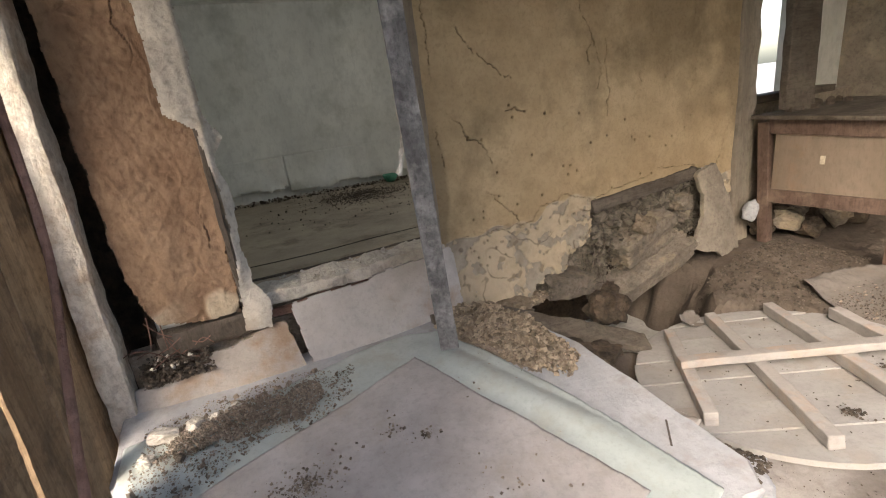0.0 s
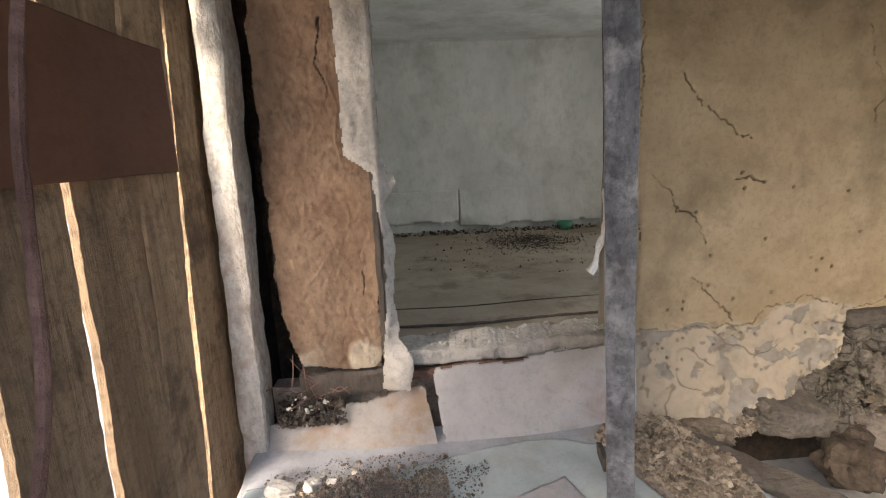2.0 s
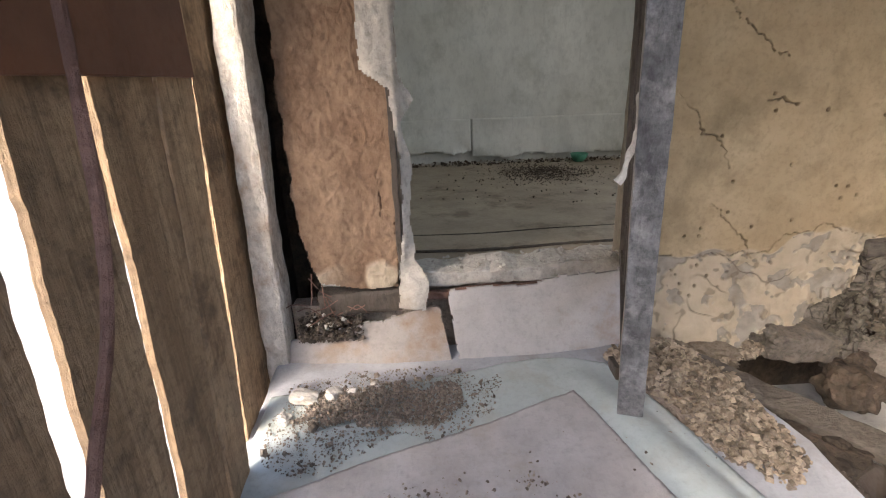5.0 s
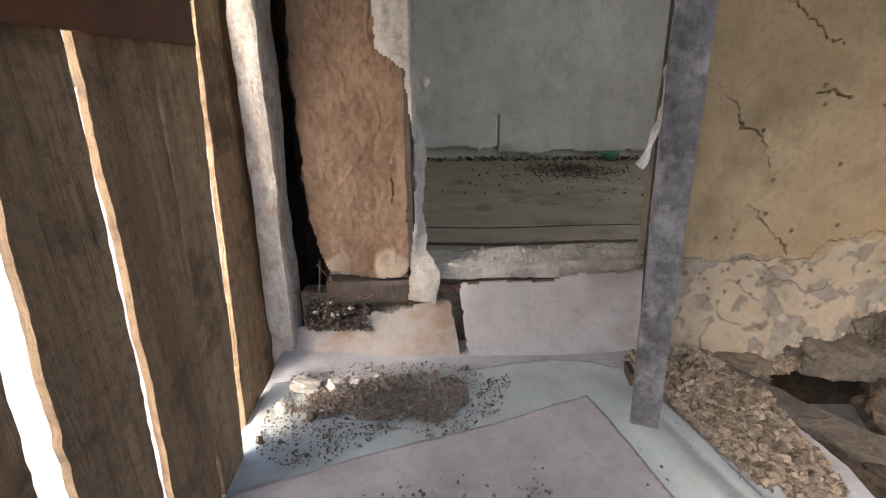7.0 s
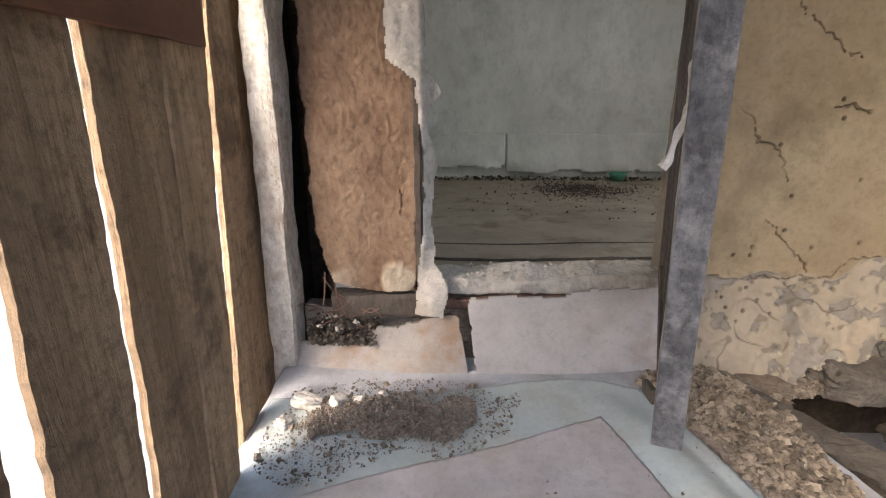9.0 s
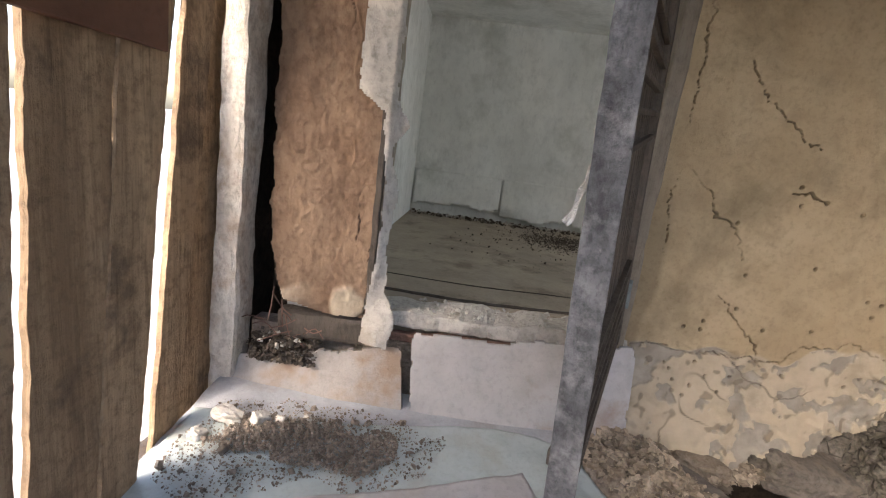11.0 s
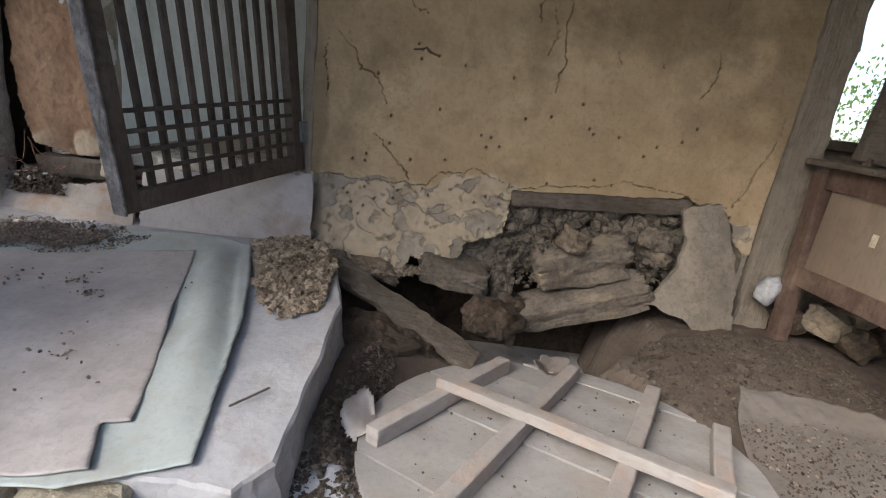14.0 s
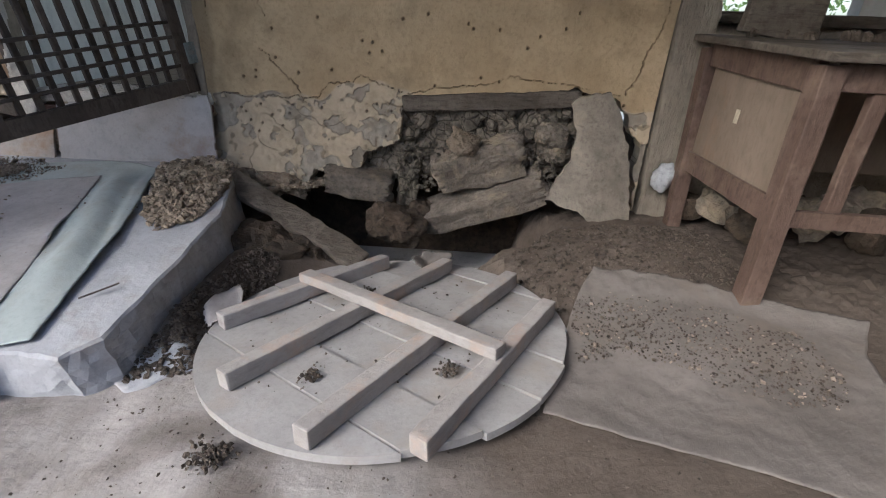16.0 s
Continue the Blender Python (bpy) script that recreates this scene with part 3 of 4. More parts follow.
def curl(x, y):
    """The sheet bulges along its free edge and lifts a little off the concrete."""
    d = mint_edge_x(y) - x
    return (.035 * math.exp(-((d - .10) / .07) ** 2) + .008 * ease(.03, .0, d)) * ease(-.25, -.5, y) * ease(-1.40, -.95, y) + .005 * fuzz(x, y, 3, 5)


sheet("mint_vinyl_sheet", MINT_EDGE, .010, MINT, "curled mint green vinyl sheet over the step", seed=3, roll=curl)
sheet("marbled_vinyl_sheet", MARB_EDGE, .020, MARBLE, "stained pinkish marbled vinyl sheet with torn edge", seed=5,
      roll=lambda x, y: .012 * ease(.12, .0, abs(x + .80 + .36 * (y + .85) * -1.0)) * (.5 + .5 * math.sin(y * 7)) + .004 * fuzz(x, y, 4, 8))

# ---- panels below the door sill ----
def cladding(name, a, b, c, d, label, bow=.0, seed=0, chip=.008, material=STEP):
    """Corners: top left, top right, bottom right, bottom left."""
    A, B, C, D = map(Vector, (a, b, c, d))

    def at(u, v):
        p = A.lerp(B, u).lerp(D.lerp(C, u), v)
        return p + Vector((0, -bow * math.sin(u * math.pi) + .004 * fuzz(u, v, 3, seed), 0))
    keep = lambda u, v: min(u, 1 - u) * (B - A).length > chip * (1 + fuzz(u, v, 9, seed)) and min(v, 1 - v) * (D - A).length > chip * (1.2 + 2.2 * fuzz(u * 3, v, 3, seed + 2) + fuzz(u * 3, v, 11, seed)) and \
        (min(u, 1 - u) * (B - A).length + min(v, 1 - v) * (D - A).length > .03)
    ob = shell(name, steps(0, 1, .008), steps(0, 1, .025), keep, at, lambda u, v: (0, .012, 0), material)
    return tagged(ob, label, "cladding")


cladding("sill_cladding", (-2.03, -.085, .335), (-1.42, -.05, .453), (-1.375, -.175, .235), (-2.03, -.19, .15), "stained grey cladding board, toned down for shade, with broken upper edge", .015, 2, .005, STEP_SHADED)
cladding("sill_cladding", (-1.398, -.05, .510), (-.60, -.05, .585), (-.59, -.105, .245), (-1.362, -.165, .240), "pale grey cladding board under the door sill", .02, 6)
wall_box("sill_core", (-2.02, .02, .0), (-.66, .10, .43), SOIL, label="earth fill below the door sill")
under = part("sill_strip", bar((-1.50, -.012, .468), (-.62, -.012, .505), .03, .035, .006, 30, .008, 7), BARK)
tagged(under, "rotten brown timber strip under the door sill", "sill")
sill = part("door_sill", bar((-1.56, .075, .525), (-.62, .075, .555), .17, .06, .012, 40, .016, 4), PALE_PLASTER)
tagged(sill, "whitish worn timber door sill with flaking paint", "sill")

# ---- clay panel between the post and the doorway ----
CLAY = [(-1.925, 2.4), (-1.925, 1.45), (-1.935, 1.1), (-1.932, .80), (-1.90, .62), (-1.87, .56), (-1.82, .555), (-1.76, .53), (-1.58, .52), (-1.572, .60), (-1.572, 1.2), (-1.55, 1.3), (-1.55, 2.4)]


def clay_layer(x, z):
    a = ease(.07, .05, math.hypot((x + 1.64) * .9, (z - .57)) + .02 * fuzz(x, z, 16, 4))
    b = ease(.09, .05, z - .55 + .04 * fuzz(x, z, 12, 2)) * ease(-1.75, -1.85, x)
    return max(a, b * .7)


CLAY_CRACKS = ([(-1.70, 1.75), (-1.72, 1.62), (-1.68, 1.52), (-1.73, 1.45), (-1.71, 1.36), (-1.735, 1.28), (-1.69, 1.18)], [(-1.66, 1.28), (-1.665, 1.18), (-1.70, 1.17)], [(-1.62, 1.0), (-1.625, .8), (-1.60, .7)])


def clay_fissure(x, z):
    jx, jz = x + .016 * fuzz(x, z, 18, 1), z + .012 * fuzz(x, z, 20, 6)
    w = .0002 + .0025 * max(0, .1 + fuzz(x, z, 9, 5))
    deep = .8 * max(ease(-.4, .1, fuzz(x, z, 7, 2)) * ease(w + .0022, w * .5, seg_dist(jx, jz, line)) for line in CLAY_CRACKS)
    return deep


def clay_y(x, z):
    ridge = abs(fuzz(x + .03 * fuzz(x, z, 6, 3), z * .6, 9, 6))
    return -.045 + .012 * fuzz(x, z, 3, 2) + .010 * fuzz(x, z * .35, 8, 3) + .003 * fuzz(x, z * .4, 21, 4) + .002 * fuzz(x, z, 55, 4) - .002 * ease(.12, .0, ridge) + .004 * fuzz(x, z, 17, 9) + .002 * fuzz(x, z, 50, 9) - .010 * clay_layer(x, z) + .012 * clay_fissure(x, z)


shell("wall_clay", steps(-1.97, -1.54, .005), steps(.50, 2.4, .006), lambda x, z: inside(x + .012 * fuzz(x, z, 14, 2) + .006 * fuzz(x, z, 45, 2), z + .02 * fuzz(x, z, 14, 5), CLAY),
      lambda x, z: (x, clay_y(x, z), z), lambda x, z: (0, .10, 0), BROWN_CLAY, kind="structure", label="bare brown clay wall panel with cracks", layer=clay_layer, grime=clay_fissure)
lower = part("bottom_rail", bar((-1.90, .0, .455), (-1.55, .0, .47), .09, .10, .02, 14, .008, 6), DARK_WOOD)
tagged(lower, "brown round-edged timber rail under the clay panel", "beam")
JAMB = [(-1.66, 2.4), (-1.65, 1.52), (-1.658, 1.313), (-1.60, 1.285), (-1.566, 1.26), (-1.54, 1.025), (-1.545, .745), (-1.562, .615), (-1.583, .442), (-1.476, .442), (-1.459, .546), (-1.509, .636), (-1.515, .807),
        (-1.50, 1.006), (-1.53, 1.136), (-1.485, 1.216), (-1.532, 1.294), (-1.529, 2.4)]
jamb = shell("jamb_paper", steps(-1.70, -1.44, .005), steps(.41, 2.4, .007), lambda x, z: inside(x + .008 * fuzz(x, z, 25, 2), z + .012 * fuzz(x, z, 20, 7), JAMB),
             lambda x, z: (x, -.066 + .006 * fuzz(x, z, 12, 4) + .003 * fuzz(x, z, 40, 1) + .035 * ease(-1.55, -1.50, x) * ease(.55, .75, z) - .025 * ease(.62, .46, z) * math.sin((x + 1.58) * 24) + .012 * fuzz(x * 3, z, 5, 8), z), lambda x, z: (0, .008, 0), PALE_PLASTER)
tagged(jamb, "torn greyish white paper peeling along the door jamb", "wallpaper")
jw = part("door_jamb", block((.032, .08, 1.95), Matrix.Translation((-1.555, .02, 1.46)), .006, 30, .010, 2), VERT_WOOD)
tagged(jw, "old grey timber door jamb", "door frame")
# Narrow dark brown strip down the clay panel's right edge.
strip = part("jamb_strip", bar((-1.562, -.045, .60), (-1.562, -.045, 1.262), .022, .03, .004, 24, .006, 5, up=(0, 1, 0)), DARK_WOOD)
tagged(strip, "narrow dark brown strip beside the clay panel", "door frame")
jr = part("door_jamb", block((.05, .12, 1.95), Matrix.Translation((-.66, .05, 1.46)), .006, 20, .006, 3), VERT_WOOD)
tagged(jr, "old grey timber door jamb beside the ochre wall", "door frame")
lt = part("door_lintel", bar((-1.57, .04, 2.2), (-.64, .04, 2.2), .12, .42, .01, 12, .006), GREY_WOOD)
tagged(lt, "timber lintel over the doorway", "door frame")

# white post against the plank wall
wp = part("white_post", block((.09, .14, 2.3), Matrix.Translation((-2.03, -.075, 1.27)) @ pose(0, 0, 0, 0, 1.6, 0), .02, 60, .010, 4), WHITE_POST)
tagged(wp, "timber post with peeling white limewash", "post")
# Near-black boxes behind the post paint the shade of the gap.
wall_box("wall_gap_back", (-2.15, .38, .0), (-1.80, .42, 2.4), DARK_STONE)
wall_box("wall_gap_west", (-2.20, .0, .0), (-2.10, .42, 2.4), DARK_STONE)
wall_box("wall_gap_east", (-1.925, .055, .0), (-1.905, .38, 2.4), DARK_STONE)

# ---- the room behind ----
wall_box("room_floor", (-1.9, .10, .42), (.8, 3.04, .50), ROOM_FLOOR, label="dull brown oiled paper floor of the room")
shell("wall_room_back", steps(-1.9, .8, .02), steps(.5, 2.4, .02), lambda x, z: True, lambda x, z: (x, 2.95 + .008 * fuzz(x, z, 3, 1) - .012 * ease(.62, .60, z + .02 * fuzz(x, z, 4, 2)), z), lambda x, z: (0, .1, 0), PAPER,
      kind="structure", label="pale green wallpapered room wall with sagging paper")
wall_box("wall_room_west", (-1.90, .10, .42), (-1.86, 3.0, 2.4), PAPER)
wall_box("wall_room_front", (-.63, .092, .47), (.8, .16, 2.4), PAPER)
wall_box("wall_room_front_west", (-1.92, .07, .47), (-1.575, .13, 2.4), PAPER)
wall_box("wall_room_east_south", (.8, .1, .42), (.88, .4, 2.4), PAPER)
wall_box("wall_room_east_north", (.8, 2.3, .42), (.88, 3.04, 2.4), PAPER)
wall_box("wall_room_east_low", (.8, .4, .42), (.88, 2.3, .62), PAPER)
wall_box("ceiling_room", (-1.96, .10, 2.3), (.88, 3.05, 2.36), PAPER)

# ---- roof over the porch, out of view, its south edge set by the daylight ----
wall_box("ceiling_porch", (-2.6, -1.95, 2.42), (3.4, 2.9, 2.5), ROOFING)
# Extra roof piece out of view, added to shade the right-hand side.
wall_box("ceiling_porch_south", (.6, -3.1, 2.42), (3.4, -1.95, 2.5), ROOFING)
# Unseen beam added to hold sky light off the upper wall.
eave = part("eave_beam", bar((-2.6, -2.0, 2.17), (.6, -2.0, 2.26), .09, .32, .01), ROOFING, kind="structure", label="unseen timber beam added to shade the upper wall")
wall_box("wall_east", (3.1, -3.1, -.4), (3.2, .5, 2.42), GREY_PLASTER)
# South and courtyard walls are unseen, added to block light from behind.
wall_box("wall_south", (1.45, -3.2, -.4), (3.2, -3.1, 2.42), GREY_PLASTER)
wall_box("wall_courtyard", (-7, -6.6, -.4), (6, -6.5, 2.6), GREY_PLASTER)

# ---- plank wall ----
planks = thing("plank_wall", "weathered brown plank wall with daylight in its gaps", "plank wall", at=(-1.97, -1.0, .2))


def plank(x, y1, s1, y2, s2, seed, z0=.12, z1=2.42, ragged=.006):
    """A standing plank whose edges pass y1 and y2 at 1 m height and lean by s1 and s2 a metre."""
    def at(u, z):
        edge = ragged * (fuzz(z, seed, 9, seed + u) + .7 * fuzz(z, seed, 40, seed + u)) * ease(.3, .5, abs(u - .5))
        return (x + .005 * fuzz(u, z, 3, seed) + .0015 * fuzz(u * 9, z, 2, seed) + 1.97, y1 + s1 * (z - 1) + u * (y2 - y1 + (s2 - s1) * (z - 1)) + edge + 1.0, z - .2)
    ob = shell("plank", steps(0, 1, .1), steps(z0, z1, .02), lambda u, z: True, at, lambda u, z: (-.016, 0, 0), PLANK, planks)
    for f in ob.data.polygons:
        f.flip()


for k, row in enumerate(((-2.110, -.262, .125, .04, .10), (-2.05, -.403, .12, -.284, .13), (-2.0, -.672, .09, -.524, .12), (-2.004, -.862, .05, -.676, .09), (-2.0, -1.06, .08, -.892, .065),
                         (-2.006, -1.30, .08, -1.116, .08), (-2.0, -1.48, .08, -1.302, .08), (-2.006, -1.69, .08, -1.483, .08), (-2.0, -1.90, .08, -1.70, .08), (-2.004, -2.09, .08, -1.903, .08), (-2.0, -2.3, .08, -2.094, .08))):
    plank(*row, 3.1 * k + 1)
for z in (1.75,):
    part("rail", bar((-2.105 + 1.97, -2.3 + 1, z - .2), (-2.105 + 1.97, -.2 + 1, z - .2), .05, .08, .005), PLANK, planks)
rb = part("brown_board", block((.018, 1.5, .27), Matrix.Translation((-1.979, -1.285, 1.432)), .004, 10, .004), RED_BOARD)
tagged(rb, "dark red-brown board nailed across the planks", "board")
vine = part("dry_vine", tube(smooth_line([(-1.68, -1.22, 1.75), (-1.69, -1.29, 1.48), (-1.688, -1.33, 1.35), (-1.683, -1.37, 1.155), (-1.688, -1.434, 1.02), (-1.69, -1.494, .917), (-1.71, -1.66, .55), (-1.74, -1.76, .02)], 60), .0042, 8, 3, 1.2, .25), BARK)
tagged(vine, "thin reddish brown dry vine stem by the planks", "vine")

# ---- lattice door, hanging open ----
DOOR_H = Vector((-.680, -.012, .588))
DOOR_F = Vector((-.987, -.795, .500))
dx = (DOOR_F - DOOR_H).normalized()
dn = Vector((0, 0, 1)).cross(dx).normalized()
dn = (Matrix.Rotation(radians(2.2), 3, dx) @ dn).normalized()
dz = dx.cross(dn).normalized()
DM = Matrix((dx, dn, dz)).transposed().to_4x4()
DM.translation = DOOR_H
DW, DH, DT = (DOOR_F - DOOR_H).length, 1.56, .045
door = thing("lattice_door", "dark wooden lattice door hanging open on its hinges", "door")
door.matrix_world = DM


def slat(name, x0, x1, z0, z1, t, y=0, material=DARK_WOOD, label="", seed=0.0, cuts=0, rough=0.0):
    return part(name, block((x1 - x0, t, z1 - z0), Matrix.Translation(((x0 + x1) / 2, y, (z0 + z1) / 2)), .003, cuts, rough, seed), material, door, label)


slat("stile", 0, .06, 0, DH, DT, cuts=10, rough=.002)
slat("stile", DW - .055, DW - .004, 0, DH, DT, cuts=10, rough=.002)
slat("edge_strip", DW - .004, DW + .004, -.004, DH, DT + .012, material=SILVER, label="worn silver painted door edge with rust", cuts=40, rough=.003)
slat("rail", .06, DW - .055, .0, .065, DT - .004)
slat("rail", .06, DW - .055, DH - .065, DH, DT - .004)
NB = 10
for k in range(NB):
    x = .06 + (DW - .115) * (k + 1) / (NB + 1)
    slat("lattice_bar", x - .0105, x + .0105, .065, DH - .065, .018, y=-.004, seed=k)
for z in (.125, .185, .245, .305, .70, .765, .83, .895, .96, 1.30, 1.36, 1.42):
    slat("lattice_bar", .06, DW - .055, z - .007, z + .007, .016, y=.013)
for k, (x, w) in enumerate(((DW - .012, .012), (DW - .030, .014), (DW - .048, .010))):
    slat("moulding", x - w / 2, x + w / 2, .02 + .05 * k, DH, .008, y=-DT / 2 - .003 + .002 * k, material=BATTEN, label="flaking pinkish grey paint on the stile moulding", seed=k, cuts=30, rough=.003)
part("latch_stick", bar((DW - .02, -.03, .10), (DW - .19, -.045, .0), .014, .03, .003), GREY_WOOD, door, "loose grey wooden strip")
part("hinge", block((.05, .012, .09), Matrix.Translation((-.005, .026, .17)), .003), HINGE, door, "pale green painted metal hinge")
rag = part("tied_rag", tube(smooth_line([(-1.010, -.835, 1.265), (-1.045, -.835, 1.262), (-1.060, -.83, 1.235), (-1.056, -.828, 1.18), (-1.064, -.826, 1.13), (-1.074, -.822, 1.09), (-1.084, -.82, 1.075)], 70), .0042, 7, 5, 1.35, 1.6), RAG)
tagged(rag, "dirty white rag strip tied to the door edge", "rag")

# ---- round board lid lying upside down ----
LC = Vector((.411, -1.018, .027))
lid = thing("round_board_lid", "round dusty plank lid lying upside down with four battens", "lid", at=LC)
lid.rotation_euler = (radians(-6.28), radians(-2.75), 0)
RAD = .584
BA = Vector((math.cos(radians(56)), math.sin(radians(56)), 0))
BN = Vector((-BA.y, BA.x, 0))
EDGES = (-.584, -.40, -.235, -.05, .13, .31, .47, .584)
for k, (a, b) in enumerate(zip(EDGES, EDGES[1:])):
    r = RAD - (.0, .006, .0, .003, .010, .0, .012)[k]

    def on_lid(u, w, r=r, k=k):
        v = w * math.sqrt(max(0, r * r - u * u))
        return BA * u + BN * (v + .003 * fuzz(u, w * 3, 9, k)) + Vector((0, 0, .005 * math.sin(k * 2.1) + .0012 * fuzz(u, v, 8, k)))
    shell("board", steps(max(a, -r) + .0026, min(b, r) - .0026, .009), steps(-1, 1, .04), lambda u, w: True, on_lid, lambda u, w: (0, 0, -.022), LID, lid)


def batten(name, a, b, w, h, z, seed):
    o = Vector((LC.x, LC.y, 0))
    part(name, bar(Vector((*a, z)) - o, Vector((*b, z)) - o, w, h, .006, 14, .003, seed), BATTEN, lid)


batten("batten", (-.125, -1.09), (.315, -.535), .05, .055, .0305, 1)
batten("batten", (.04, -1.395), (.585, -.555), .05, .055, .0305, 2)
batten("batten", (.315, -1.585), (.84, -.69), .05, .055, .0305, 3)
batten("batten", (.575, -1.60), (.95, -.925), .05, .055, .0305, 4)
batten("cross_bar", (.06, -.805), (.765, -1.29), .056, .036, .077, 5)

# ---- desk ----
desk = thing("desk", "old red-brown wooden desk standing in rubble", "desk", at=(1.62, -.85, .11))


def dpart(name, a, b, w, h, material=DESK_WOOD, label="", up=(0, 0, 1), seed=1):
    o = Vector((1.62, -.85, .11))
    return part(name, bar(Vector(a) - o, Vector(b) - o, w, h, .005, 8, .0015, seed, up), material, desk, label)


for x in (1.635, 2.62):
    dpart("leg", (x, -.85, .10), (x - .005, -.835, .87), .065, .07, up=(0, 1, 0), seed=x)
    dpart("leg", (x, -.17, .10), (x - .005, -.115, .88), .06, .065, up=(0, 1, 0), seed=x + 1)
    dpart("side_rail", (x, -.80, .835), (x, -.14, .855), .03, .09)
    dpart("side_rail", (x, -.81, .425), (x, -.16, .415), .03, .085)
    part("side_panel", block((.010, .62, .36), Matrix.Translation((x - 1.62 + .006, .36, .515)), .001), PLY, desk, "plain yellowish plywood panel")
part("desk_top", block((1.12, .86, .026), Matrix.Translation((.51, .365, .795)) @ pose(0, 0, 0, 1.5, 0, 0), .005, 20, .002), GREY_WOOD, desk, "greyed dusty desk top")
dpart("front_rail", (1.66, -.84, .84), (2.6, -.84, .825), .03, .075)
dpart("front_rail", (1.66, -.845, .415), (2.6, -.845, .40), .03, .055)
dpart("front_stile", (1.80, -.83, .43), (1.80, -.83, .81), .05, .03, up=(0, 1, 0))
part("back_panel", block((.94, .01, .42), Matrix.Translation((.5, .66, .5)), .001), PLY, desk)
part("sticker", block((.003, .026, .05), Matrix.Translation((-.0015 + .011, .395, .55)), .001), LABEL, desk, "small yellowed sticker")

# ---- behind the desk ----
wall_box("wall_low_east", (1.69, .14, -.4), (3.1, .22, .98), GREY_PLASTER)
ws = part("window_sill", bar((1.68, .16, 1.0), (2.75, .16, 1.0), .16, .05, .008, 10, .004), GREY_WOOD)
tagged(ws, "dark timber sill of the open window", "sill")
lean = part("leaning_plank", bar((1.835, -.17, .925), (2.04, -.02, 2.4), .29, .05, .010, 30, .006, 2, up=(0, 1, -.1)), GREY_WOOD)
tagged(lean, "wide dark plank standing on the desk against the eaves", "plank")
wall_box("wall_north_east", (2.42, .25, .9), (3.15, .33, 2.42), PAPER)

# ---- lino sheet with dirt ----
LINO_EDGE = [(1.15, -.68), (1.40, -.735), (1.67, -.85), (1.98, -.95), (1.87, -1.10), (1.79, -1.32), (2.05, -1.92), (1.35, -1.605), (.87, -1.39), (.93, -1.2), (1.0, -1.0), (1.07, -.82)]
sheet("lino_sheet", LINO_EDGE, .012, LINO, "dusty grey lino sheet with rolled edge on the floor", seed=9, zf=lambda x, y: max(.075 * ease(.5, 1.7, x), floor_z(x, y)) + .006,
      roll=lambda x, y: .03 * ease(-.86, -.70, y + .3 * max(0, x - 1.35)) + .006 * fuzz(x, y, 3, 4))
bag = part("plastic_bag", rock((.105, .09, .14), 31, 3, .25, .2), BAG, smooth=True)
bag.matrix_world = pose(1.575, -.10, .31, 0, 15, 0)
tagged(bag, "small knotted white plastic bag by the post", "bag")

# ---- room clutter ----
bw = bmesh.new()
for r, z in ((.0, .0), (.045, .0), (.07, .035), (.085, .075), (.078, .075), (.062, .035), (.04, .010), (.0, .010)):
    for k in range(24):
        bw.verts.new((r * math.cos(k * math.tau / 24), r * math.sin(k * math.tau / 24), z))
bw.verts.ensure_lookup_table()
for i in range(7):
    for k in range(24):
        l = (k + 1) % 24
        bw.faces.new((bw.verts[i * 24 + k], bw.verts[i * 24 + l], bw.verts[i * 24 + 24 + l], bw.verts[i * 24 + 24 + k]))
bmesh.ops.remove_doubles(bw, verts=bw.verts[:], dist=.0005)
bowl = part("bowl", bw, BOWL, smooth=True)
bowl.location = (.02, 2.72, .505)
tagged(bowl, "small green plastic bowl on the room floor", "bowl")

# ---- loose soil and rubble ----
SOIL_PATCH = [(-2.0, -.62), (-1.96, -.27), (-1.73, -.22), (-1.43, -.24), (-1.22, -.31), (-1.26, -.48), (-1.45, -.56), (-1.62, -.55), (-1.84, -.66)]
CHIPS_PATCH = [(-.80, -.18), (-.62, -.09), (-.47, -.18), (-.40, -.42), (-.39, -.66), (-.50, -.78), (-.62, -.66), (-.70, -.48), (-.77, -.34)]


def on_patch(poly, zf, heap=.0, cx=0, cy=0, rad=1):
    xs, ys = [p[0] for p in poly], [p[1] for p in poly]

    def spot(rng):
        while True:
            x, y = rng.uniform(min(xs), max(xs)), rng.uniform(min(ys), max(ys))
            if inside(x + .05 * fuzz(x, y, 9, 1), y + .05 * fuzz(x, y, 9, 2), poly):
                h = heap * math.exp(-((x - cx) ** 2 + (y - cy) ** 2) / rad ** 2)
                return x, y, zf(x, y) + h * rng.uniform(.3, 1)
    return spot


SOIL_CORE = [(-1.93, -.46), (-1.86, -.33), (-1.70, -.30), (-1.42, -.31), (-1.36, -.40), (-1.45, -.49), (-1.70, -.50)]
on_mat = lambda x, y: top_z(y) + .012
crumbs("loose_soil", 4800, on_patch(SOIL_CORE, on_mat, .016, -1.66, -.38, .22), (.003, .012), SOIL, "brown crumbly soil strewn over the vinyl", "soil", seed=2)
crumbs("soil_fringe", 3600, on_patch(SOIL_PATCH, on_mat), (.002, .008), SOIL, "thin scatter of brown soil on the vinyl", "soil", seed=12)
crumbs("soil_clods", 90, on_patch(SOIL_PATCH, on_mat, .012, -1.6, -.4, .25), (.008, .024), SOIL, "small dark clods among the soil", "soil", seed=22)
MARB_TOP = lambda x, y: top_z(y) + .023
